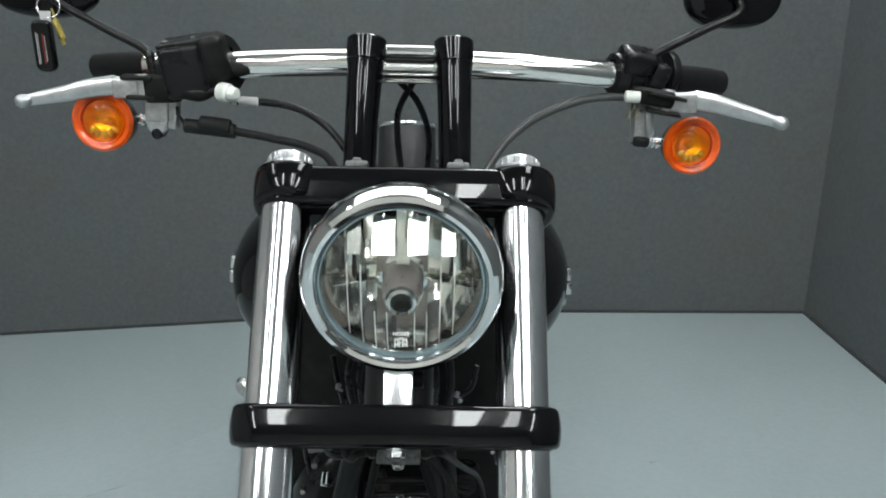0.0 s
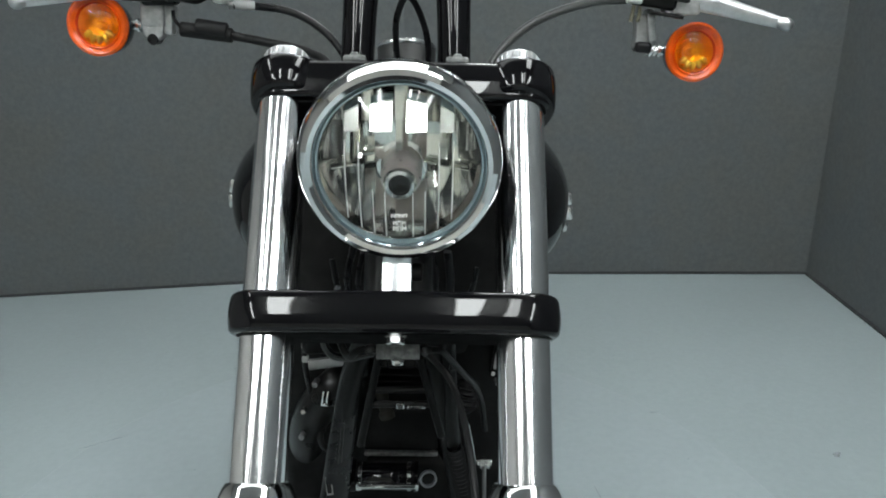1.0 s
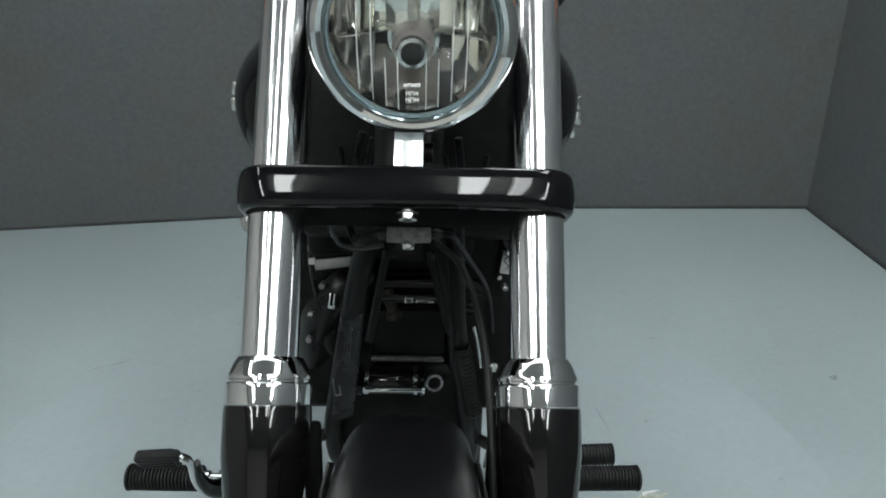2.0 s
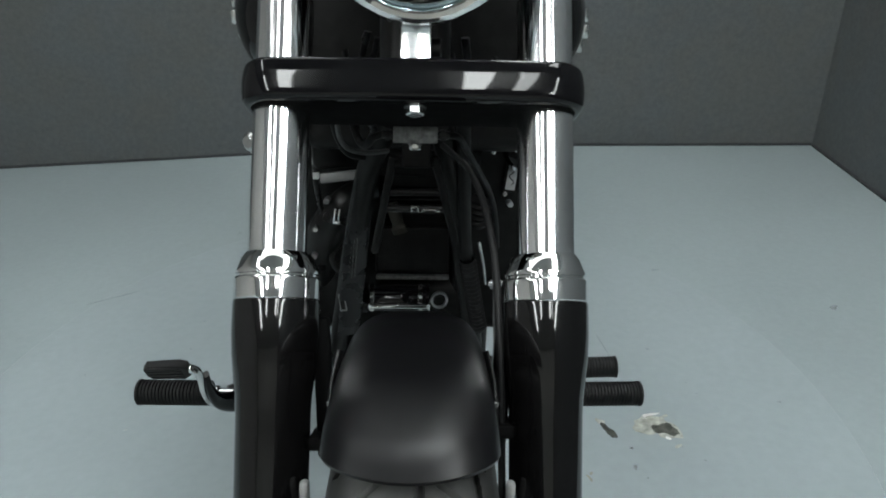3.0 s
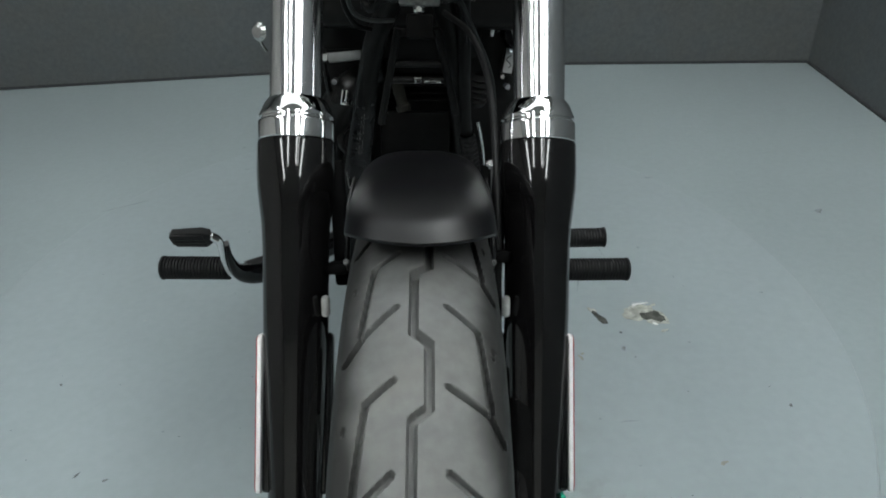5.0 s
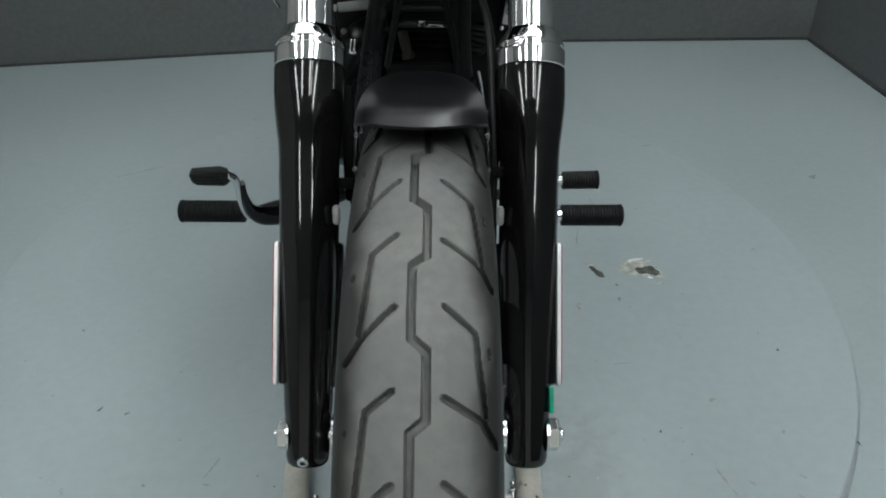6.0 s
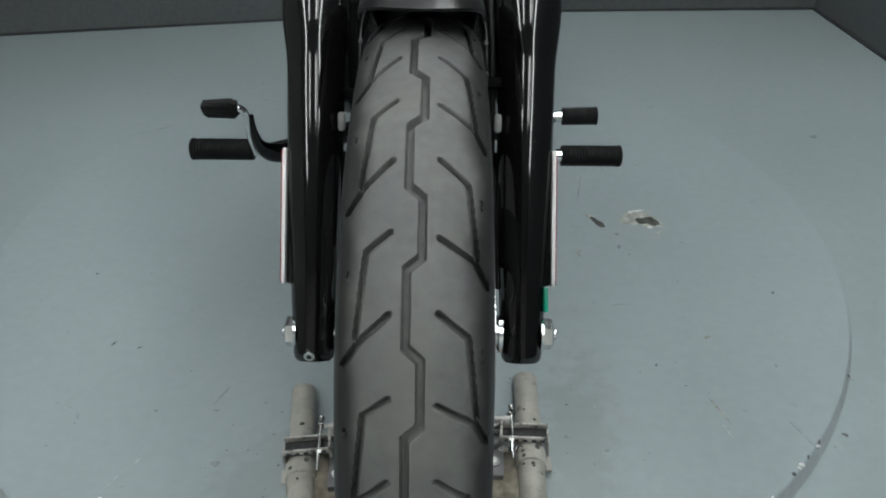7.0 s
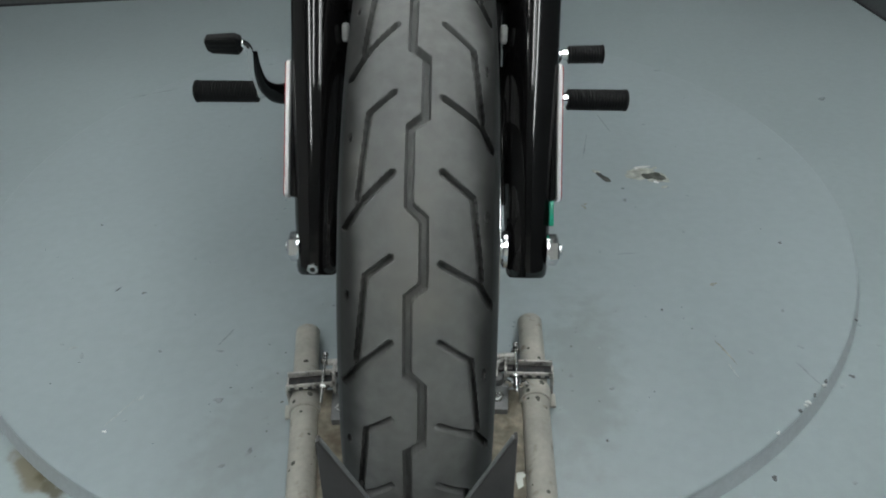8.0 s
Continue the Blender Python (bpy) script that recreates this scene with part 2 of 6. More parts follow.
def stain(mt, centre, turn, size, colour, strength, grain, rough=0.8):
    """Add one soft-edged, uneven stain to a paint: an oval of the given half sizes, broken up by noise."""
    nt = mt.node_tree
    link = nt.links.new
    bsdf = nt.nodes["Principled BSDF"]
    old = bsdf.inputs["Base Color"].links[0].from_socket
    tc, mp, noise = nt.nodes.new("ShaderNodeTexCoord"), nt.nodes.new("ShaderNodeMapping"), nt.nodes.new("ShaderNodeTexNoise")
    mp.vector_type = "TEXTURE"
    mp.inputs["Location"].default_value = (*centre, 0)
    mp.inputs["Rotation"].default_value = (0, 0, radians(turn))
    mp.inputs["Scale"].default_value = (*size, 1)
    ball = nt.nodes.new("ShaderNodeTexGradient")
    ball.gradient_type = "SPHERICAL"
    noise.inputs["Scale"].default_value = grain
    noise.inputs["Detail"].default_value = 6.0
    link(tc.outputs["Object"], mp.inputs["Vector"])
    link(mp.outputs[0], ball.inputs["Vector"])
    link(tc.outputs["Object"], noise.inputs["Vector"])
    add = nt.nodes.new("ShaderNodeMath")
    add.operation = "MULTIPLY_ADD"
    link(noise.outputs["Fac"], add.inputs[0])
    add.inputs[1].default_value = 1.6
    add.inputs[2].default_value = -0.8
    both = nt.nodes.new("ShaderNodeMath")
    both.operation = "ADD"
    link(add.outputs[0], both.inputs[0])
    link(ball.outputs["Fac"], both.inputs[1])
    cut = nt.nodes.new("ShaderNodeMapRange")
    cut.interpolation_type = "SMOOTHSTEP"
    cut.inputs["From Min"].default_value, cut.inputs["From Max"].default_value = 0.12, 0.75
    cut.inputs["To Max"].default_value = strength
    link(both.outputs[0], cut.inputs["Value"])
    inside = nt.nodes.new("ShaderNodeMath")
    inside.operation = "MULTIPLY"
    edge = nt.nodes.new("ShaderNodeMapRange")
    edge.inputs["From Max"].default_value = 0.25
    link(ball.outputs["Fac"], edge.inputs["Value"])
    link(cut.outputs[0], inside.inputs[0])
    link(edge.outputs[0], inside.inputs[1])
    mix = nt.nodes.new("ShaderNodeMix")
    mix.data_type = "RGBA"
    link(inside.outputs[0], mix.inputs["Factor"])
    link(old, mix.inputs["A"])
    mix.inputs["B"].default_value = (*colour, 1)
    link(mix.outputs["Result"], bsdf.inputs["Base Color"])


# rust by the disc's edge, trodden dirt round the chock
stain(M_FLOOR, (-0.632, 0.352), -41, (0.095, 0.030), (0.165, 0.145, 0.095), 0.9, 26)
stain(M_FLOOR, (-0.590, 0.325), -41, (0.060, 0.018), (0.085, 0.070, 0.035), 0.85, 40)
stain(M_TABLE, (0.215, 0.52), 80, (0.30, 0.11), (0.235, 0.265, 0.255), 0.45, 30)
stain(M_TABLE, (-0.30, 0.42), 70, (0.26, 0.10), (0.25, 0.28, 0.28), 0.40, 34)
stain(M_TABLE, (-0.03, 0.80), 5, (0.42, 0.20), (0.265, 0.30, 0.30), 0.4, 22)
M_LABEL_GREY = material("pale_label", (0.42, 0.42, 0.42), 0.5, vary=0.1, scale=50)


# ---- mesh helpers ----
def lathe(profile, seg=40, m=Matrix()):
    """A body of revolution about local z from (radius, height) pairs."""
    bm = bmesh.new()
    rings = []
    for r, h in profile:
        if r < 1e-6:
            rings.append([bm.verts.new(m @ Vector((0, 0, h)))])
        else:
            rings.append([bm.verts.new(m @ Vector((r * math.cos(2 * math.pi * k / seg), r * math.sin(2 * math.pi * k / seg), h)))
                          for k in range(seg)])
    for a, b in zip(rings, rings[1:]):
        for k in range(seg):
            j = (k + 1) % seg
            if len(a) == 1 and len(b) == 1:
                continue
            if len(a) == 1:
                bm.faces.new((a[0], b[k], b[j]))
            elif len(b) == 1:
                bm.faces.new((a[k], b[0], a[j]))
            else:
                bm.faces.new((a[k], b[k], b[j], a[j]))
    bmesh.ops.recalc_face_normals(bm, faces=bm.faces)
    return bm


def rod(p, q, r, seg=20, bevel=0.0):
    """A round bar from p to q with softened ends."""
    p, q = Vector(p), Vector(q)
    d = q - p
    m = Matrix.Translation(p) @ d.to_track_quat("Z", "Y").to_matrix().to_4x4()
    h, c = d.length, bevel or r * 0.15
    return lathe([(0, 0), (r - c, 0), (r, c), (r, h - c), (r - c, h), (0, h)], seg, m)


def spline(points, steps=7):
    pts = [Vector(p) for p in points]
    if len(pts) < 3:
        return pts
    ext = [2 * pts[0] - pts[1], *pts, 2 * pts[-1] - pts[-2]]
    out = []
    for i in range(1, len(ext) - 2):
        a, b, c, d = ext[i - 1:i + 3]
        for k in range(steps):
            t = k / steps
            out.append(0.5 * ((2 * b) + (c - a) * t + (2 * a - 5 * b + 4 * c - d) * t * t + (3 * b - a - 3 * c + d) * t ** 3))
    out.append(pts[-1])
    return out


def sweep(points, radius, seg=14, steps=7, flat=1.0):
    """A tube along a smooth line; radius may be a list, one for each given point; flat squeezes it across."""
    line = spline(points, steps)
    n = len(line)
    if isinstance(radius, (int, float)):
        radii = [radius] * n
    else:
        radii = [float(v) for v in np.interp(np.linspace(0, len(radius) - 1, n), range(len(radius)), radius)]
    bm = bmesh.new()
    up = Vector((0, 0, 1))
    rings = []
    for i, p in enumerate(line):
        t = (line[min(i + 1, n - 1)] - line[max(i - 1, 0)]).normalized()
        side = t.cross(up)
        if side.length < 0.2:
            side = t.cross(Vector((0, 1, 0))) if not rings else last_side - t * last_side.dot(t)
        side.normalize()
        if rings and side.dot(last_side) < 0:
            side = -side
        last_side = side
        over = side.cross(t).normalized()
        rings.append([bm.verts.new(p + radii[i] * (math.cos(2 * math.pi * k / seg) * side * flat + math.sin(2 * math.pi * k / seg) * over))
                      for k in range(seg)])
    for a, b in zip(rings, rings[1:]):
        for k in range(seg):
            j = (k + 1) % seg
            bm.faces.new((a[k], a[j], b[j], b[k]))
    bm.faces.new(rings[0][::-1])
    bm.faces.new(rings[-1])
    bmesh.ops.recalc_face_normals(bm, faces=bm.faces)
    return bm


def rbox(size, m=Matrix(), bevel=0.003, seg=2):
    bm = bmesh.new()
    bmesh.ops.create_cube(bm, size=1.0)
    bmesh.ops.scale(bm, vec=size, verts=bm.verts)
    if bevel:
        bmesh.ops.bevel(bm, geom=list(bm.edges), offset=bevel, segments=seg, affect="EDGES", profile=0.5)
    bmesh.ops.transform(bm, matrix=m, verts=bm.verts)
    return bm


def span(x0, x1, y0, y1, z0, z1, bevel=0.003, seg=2):
    return rbox((x1 - x0, y1 - y0, z1 - z0), pose((x0 + x1) / 2, (y0 + y1) / 2, (z0 + z1) / 2), bevel, seg)


def rrect(x0, x1, y0, y1, r, n=8):
    out = []
    for cx, cy, a0 in ((x1 - r, y1 - r, 0), (x0 + r, y1 - r, 90), (x0 + r, y0 + r, 180), (x1 - r, y0 + r, 270)):
        for k in range(n + 1):
            a = radians(a0 + 90 * k / n)
            out.append((cx + r * math.cos(a), cy + r * math.sin(a)))
    return out


def dense(poly, step=0.012):
    """The same closed outline with points added along its long sides."""
    out = []
    for (x0, y0), (x1, y1) in zip(poly, poly[1:] + poly[:1]):
        n = max(1, round(math.hypot(x1 - x0, y1 - y0) / step))
        out += [(x0 + (x1 - x0) * q / n, y0 + (y1 - y0) * q / n) for q in range(n)]
    return out


def bowed(poly, half, rise):
    """Push the front side of an outline forward in its middle."""
    return [(x, y - rise * max(0.0, 1 - (x / half) ** 2) if y < 0 else y) for x, y in poly]


def prism(poly, h0, h1, m=Matrix(), bevel=0.0, seg=3):
    """A flat outline in local x, y raised from h0 to h1, with rounded rims."""
    bm = bmesh.new()
    lo = [bm.verts.new((x, y, h0)) for x, y in poly]
    hi = [bm.verts.new((x, y, h1)) for x, y in poly]
    n = len(poly)
    bm.faces.new(lo[::-1])
    bm.faces.new(hi)
    for k in range(n):
        j = (k + 1) % n
        bm.faces.new((lo[k], lo[j], hi[j], hi[k]))
    bmesh.ops.recalc_face_normals(bm, faces=bm.faces)
    if bevel:
        rim = [e for e in bm.edges if abs(e.verts[0].co.z - e.verts[1].co.z) < 1e-6]
        bmesh.ops.bevel(bm, geom=rim, offset=bevel, segments=seg, affect="EDGES", profile=0.5)
    bmesh.ops.transform(bm, matrix=m, verts=bm.verts)
    return bm


def crowned(poly, h0, h1, crown, edge, m=Matrix()):
    """A closed outline raised from h0 to h1, its side gently crowned and its rims rounded."""
    n, mid, half = len(poly), (h0 + h1) / 2, (h1 - h0) / 2
    he = half - edge
    for _ in range(6):
        a0 = math.asin(he / crown)
        he = half - edge + edge * math.sin(a0)
    sag = lambda h: crown - math.sqrt(crown * crown - h * h)
    upper_half = [(sag(he * q / 7), he * q / 7) for q in range(8)]
    cd, ch = sag(he) + edge * math.cos(a0), he - edge * math.sin(a0)
    upper_half += [(cd - edge * math.cos(a), ch + edge * math.sin(a)) for a in (a0 + (math.pi / 2 - a0) * q / 6 for q in range(1, 7))]
    profile = [(d, -h) for d, h in reversed(upper_half[1:])] + upper_half
    out = []
    for k in range(n):
        (x0, y0), (x1, y1) = poly[k - 1], poly[(k + 1) % n]
        w = Vector((y1 - y0, x0 - x1)).normalized()
        out.append(w)
    bm = bmesh.new()
    rings = [[bm.verts.new(m @ Vector((x - w.x * d, y - w.y * d, mid + h))) for (x, y), w in zip(poly, out)] for d, h in profile]
    for a, b in zip(rings, rings[1:]):
        for k in range(n):
            j = (k + 1) % n
            bm.faces.new((a[k], a[j], b[j], b[k]))
    bm.faces.new(rings[0][::-1])
    bm.faces.new(rings[-1])
    bmesh.ops.recalc_face_normals(bm, faces=bm.faces)
    return bm


def joined(*bms):
    out = bmesh.new()
    for b in bms:
        me = bpy.data.meshes.new("tmp")
        b.to_mesh(me)
        b.free()
        out.from_mesh(me)
        bpy.data.meshes.remove(me)
    return out


def finish(name, me, mat, parent, label, sharp=38):
    me.name = name
    me.materials.append(mat)
    me.polygons.foreach_set("use_smooth", [True] * len(me.polygons))
    me.set_sharp_from_angle(angle=radians(sharp))
    ob = new(name, me)
    if parent:
        ob.parent = parent
    if label:
        ob["label"] = label
    return ob


def part(name, bm, mat, parent=None, label="", sharp=38):
    me = bpy.data.meshes.new(name)
    bm.to_mesh(me)
    bm.free()
    return finish(name, me, mat, parent, label, sharp)


def along(p, d):
    """A pose whose local z points along d from p."""
    return Matrix.Translation(p) @ Vector(d).to_track_quat("Z", "Y").to_matrix().to_4x4()


def hexnut(p, d, r, h, hole=False):
    m = along(p, d)
    bm = lathe([(0, 0), (r, 0), (r, h * 0.8), (r * 0.85, h), (0, h)], 6, m)
    return bm


# ---- room ----
FLOOR_Z = -0.03
part("floor", span(-3.3, 1.75, -4.2, 3.25, FLOOR_Z - 0.12, FLOOR_Z, 0), M_FLOOR)
tagged(bpy.data.objects["floor"], "pale blue-grey painted concrete floor, scuffed", "floor", kind="structure")


def wall(name, a, b, depth, mat, label, top=2.95):
    """A wall whose inner face runs from a to b; depth is its thickness to the outside (left of a to b)."""
    a, b = Vector((*a, 0)), Vector((*b, 0))
    d = (b - a).normalized()
    n = Vector((-d.y, d.x, 0)) * depth
    bm = bmesh.new()
    v = [bm.verts.new(p + Vector((0, 0, z))) for z in (FLOOR_Z, top) for p in (a, b, b + n, a + n)]
    for f in ((0, 1, 5, 4), (1, 2, 6, 5), (2, 3, 7, 6), (3, 0, 4, 7), (3, 2, 1, 0), (4, 5, 6, 7)):
        bm.faces.new([v[i] for i in f])
    bmesh.ops.recalc_face_normals(bm, faces=bm.faces)
    ob = tagged(part(name, bm, mat), label, "wall", kind="structure")
    return ob


BEND = (-0.12, 3.035)
CORNER = (1.582, 2.935)
wall("wall_north_1", (1.73, 2.926), BEND, -0.1, M_CLOTH, "grey fabric-covered partition wall behind the motorcycle")
wall("wall_north_2", BEND, (-3.3, 2.735), -0.1, M_CLOTH, "grey fabric-covered partition wall set at a slight angle")
wall("wall_east", (1.605, -4.2), CORNER, -0.1, M_CLOTH, "grey fabric-covered side partition wall")
wall("wall_west", (-3.2, 2.72), (-3.2, -4.2), -0.1, M_BACK, "plain grey side wall")
wall("wall_south", (-3.1, -4.1), (1.6, -4.1), -0.1, M_PALE_WALL, "plain pale wall at the open end of the room")


# a dark strip is put in for the shadow gap at the wall's foot
def base_strip(name, a, b):
    a, b = Vector((*a, 0)), Vector((*b, 0))
    d = (b - a)
    m = Matrix.Translation((a + b) / 2 + Vector((0, 0, FLOOR_Z + 0.0045))) @ Matrix.Rotation(math.atan2(d.y, d.x), 4, "Z")
    ob = part(name, rbox((d.length, 0.012, 0.009), m, 0.002), M_DARK_LINE)
    tagged(ob, "thin dark strip standing for the shadow gap where wall meets floor", "baseboard", kind="structure")


base_strip("wall_foot_strip_1", (1.575, 2.929), (-0.118, 3.028))
base_strip("wall_foot_strip_2", (-0.125, 3.028), (-3.19, 2.739))
base_strip("wall_foot_strip_3", (1.598, -4.09), (1.576, 2.922))

part("ceiling", span(-3.3, 1.75, -4.2, 3.25, 2.95, 3.05, 0), M_CEIL)
tagged(bpy.data.objects["ceiling"], "plain pale studio ceiling", "ceiling", kind="structure")


def ceiling_light(w, l, glow):
    """A strip light fixed under the ceiling."""
    root = new("ceiling_light")
    part("diffuser", rbox((2 * w, 2 * l, 0.05), pose(0, 0, -0.045), 0.018, 3), glow, root, "glowing white diffuser")
    part("housing", rbox((2 * w + 0.02, 2 * l + 0.06, 0.02), pose(0, 0, -0.010), 0.003), M_FRAME_WHITE, root)
    for sy in (-1, 1):
        part("end_cap", rbox((2 * w + 0.01, 0.03, 0.06), pose(0, sy * (l + 0.014), -0.045), 0.004), M_FRAME_WHITE, root)
    tagged(root, "white strip light under the ceiling, switched on", "ceiling light", "ceiling strip lights")
    return root


CEILING = 2.95
for width, length, glow, spots in ((0.075, 0.80, M_TUBE, [(-0.71, -1.10, -9), (0.44, -1.10, 3.5)]),
                                   (0.045, 0.85, M_PANEL, [(0.73, -1.10, 6)]),
                                   (0.10, 1.00, M_TUBE, [(-1.72, -1.50, 0), (1.38, -1.50, 0)]),
                                   (0.07, 0.60, M_PANEL, [(-1.75, 0.6, 0)]),
                                   # two fixtures added only to brighten the grey walls, not traced from any reflection
                                   (0.20, 0.60, M_PANEL, [(0.95, 0.8, 0), (0.45, 2.05, 0)])):
    lamp = ceiling_light(width, length, glow)
    lamp.matrix_basis = pose(spots[0][0], spots[0][1], CEILING, 0, 0, spots[0][2])
    for sx, sy, turn in spots[1:]:
        copy_thing(lamp, pose(sx, sy, CEILING, 0, 0, turn))
soft = new("soft_panel")
soft.matrix_basis = pose(-0.38, 1.75, CEILING)
part("diffuser", rbox((2.1, 1.7, 0.03), pose(0, 0, -0.055), 0.010, 2), M_SOFT, soft, "dimly glowing white diffuser")
part("housing", rbox((2.14, 1.74, 0.038), pose(0, 0, -0.020), 0.004), M_FRAME_WHITE, soft)
tagged(soft, "broad soft light panel over the turntable, switched on", "ceiling light")

# ---- turntable ----
TABLE = (-0.114, 1.219)
DISC_SHAPE = Matrix.Translation((*TABLE, 0)) @ Matrix.Rotation(radians(-75.7), 4, "Z") @ Matrix.Diagonal((1.0315, 0.9617, 1, 1))
table = new("turntable")
part("top", lathe([(0, 0), (0.996, 0), (0.9985, -0.0006), (1.0, -0.0026), (1.0, -0.006), (0, -0.006)], 200, DISC_SHAPE), M_TABLE, table, sharp=12)
part("side", lathe([(0, -0.0065), (0.9995, -0.0065), (1.0035, -0.0180), (1.0090, -0.0295), (0, -0.0295)], 200, DISC_SHAPE), M_RIM_PAINT, table, "sloping painted side of the disc")
tagged(table, "low round grey-painted turntable disc, scuffed and chipped", "turntable")


def blot(name, x, y, rx, ry, turn, mat, seed, z=0.0, owner=table, thick=0.0006):
    """A thin uneven patch lying on the painted disc or floor."""
    rng = random.Random(seed)
    a0 = rng.random() * 6
    poly = []
    for k in range(26):
        a = 2 * math.pi * k / 26
        w = 1 + 0.22 * math.sin(2 * a + a0) + 0.16 * math.sin(3 * a + 2 * a0) + rng.uniform(-0.16, 0.16)
        px, py = rx * w * math.cos(a), ry * w * math.sin(a)
        c, s = math.cos(radians(turn)), math.sin(radians(turn))
        poly.append((px * c - py * s, px * s + py * c))
    return part(name, prism(poly, -0.0004, thick, pose(x, y, z)), mat, owner)


# the two large chips beside the foot pegs
for name, bx, by, rx, ry, turn, mat, seed, thick in (
        ("chipped_paint_edge", 0.457, 1.180, 0.040, 0.037, -25, M_CHIP_EDGE, 3, 0.0006), ("bare_chip", 0.474, 1.172, 0.021, 0.020, -20, M_CHIP, 4, 0.0012),
        ("bare_chip", 0.458, 1.178, 0.012, 0.008, 10, M_CHIP, 17, 0.0011), ("pale_crumb", 0.452, 1.217, 0.015, 0.004, 8, M_NICK, 14, 0.0020), ("pale_crumb", 0.437, 1.212, 0.006, 0.004, 40, M_NICK, 15, 0.0018),
        ("pale_crumb", 0.482, 1.213, 0.005, 0.004, 30, M_CHIP_EDGE, 16, 0.0018), ("pale_crumb", 0.485, 1.122, 0.007, 0.004, 20, M_CHIP_EDGE, 18, 0.0012),
        ("pale_crumb", 0.470, 1.146, 0.007, 0.003, -30, M_NICK, 19, 0.0012),
        ("chipped_paint_edge", 0.341, 1.196, 0.008, 0.012, 20, M_CHIP_EDGE, 5, 0.0006), ("bare_chip", 0.353, 1.170, 0.009, 0.021, 28, M_CHIP, 6, 0.0012)):
    blot(name, bx, by, rx, ry, turn, mat, seed, thick=thick)
# flecks and grime: place, half length, half width, turn, tone (0 dark, 1 grey, 2 tan)
for i, (bx, by, bl, bw, bt, tone) in enumerate([
        (0.666, 0.892, 0.004, 0.004, 0, 0), (0.494, 0.758, 0.008, 0.005, 20, 2), (0.382, 0.684, 0.003, 0.003, 0, 0), (0.297, 0.681, 0.004, 0.002, 0, 1), (0.505, 0.574, 0.008, 0.004, -60, 1),
        (0.592, 0.584, 0.005, 0.003, -40, 1), (0.236, 0.386, 0.0025, 0.0025, 0, 0), (0.255, 0.584, 0.004, 0.003, 0, 1), (0.595, 0.679, 0.003, 0.006, 0, 1), (0.291, 0.444, 0.003, 0.002, 0, 1),
        (-0.788, 0.991, 0.0035, 0.003, 0, 0), (-0.655, 0.758, 0.008, 0.0025, 55, 0), (-0.599, 0.746, 0.005, 0.003, 10, 0), (-0.508, 0.582, 0.004, 0.003, 0, 1), (-0.372, 0.468, 0.009, 0.006, 10, 1),
        (-0.401, 0.582, 0.008, 0.003, 0, 1), (-0.286, 0.431, 0.005, 0.003, 30, 1), (-0.693, 0.601, 0.005, 0.002, 0, 1), (-0.644, 0.572, 0.009, 0.004, -50, 1), (-0.509, 0.426, 0.004, 0.003, 0, 1),
        (0.389, 1.119, 0.0035, 0.003, 0, 0), (0.384, 1.066, 0.004, 0.009, -20, 1), (0.289, 1.040, 0.004, 0.010, 20, 2), (0.294, 1.052, 0.004, 0.005, 0, 2), (0.527, 1.082, 0.003, 0.003, 0, 1), (0.743, 1.253, 0.004, 0.004, 0, 1),
        (0.492, 1.121, 0.004, 0.003, 0, 1), (-0.628, 1.968, 0.006, 0.003, 20, 1), (0.504, 1.455, 0.004, 0.004, 0, 1), (0.624, 1.841, 0.012, 0.004, 0, 1), (-0.440, 1.740, 0.016, 0.006, 10, 1),
        (0.350, 0.860, 0.016, 0.002, 5, 1), (-0.296, 0.365, 0.009, 0.004, 60, 1), (-0.330, 0.340, 0.006, 0.003, 40, 1), (0.20, 0.52, 0.006, 0.004, 20, 1), (0.22, 0.63, 0.007, 0.003, 70, 1), (0.26, 0.49, 0.005, 0.003, 0, 1)]):
    blot("fleck", bx, by, bl * 0.85, bw * 0.85, bt, (M_DARK_FLECK, M_SCUFF, M_TAN)[tone], 20 + i, thick=0.0004)
for i, (bx, by, bl, bt, mat) in enumerate([(-0.935, 1.745, 0.055, 28, M_SCUFF), (-0.400, 0.620, 0.020, 70, M_SCUFF), (0.463, 0.575, 0.030, 108, M_TAN), (0.463, 0.530, 0.014, 105, M_PALE_MARK), (0.580, 0.524, 0.026, 112, M_SCUFF),
                                           (0.398, 1.480, 0.050, 100, M_SCUFF), (0.330, 1.330, 0.060, 78, M_SCUFF), (-0.524, 0.440, 0.030, 62, M_PALE_MARK), (-0.668, 0.592, 0.009, 20, M_PALE_MARK), (-0.500, 0.473, 0.007, 80, M_PALE_MARK),
                                           (-0.686, 1.198, 0.005, 20, M_PALE_MARK), (-0.532, 0.404, 0.0028, 0, M_NICK)]):
    blot("scratch", bx, by, bl, 0.0015 if bl > 0.01 else 0.0025, bt, mat, 60 + i, thick=0.0004)
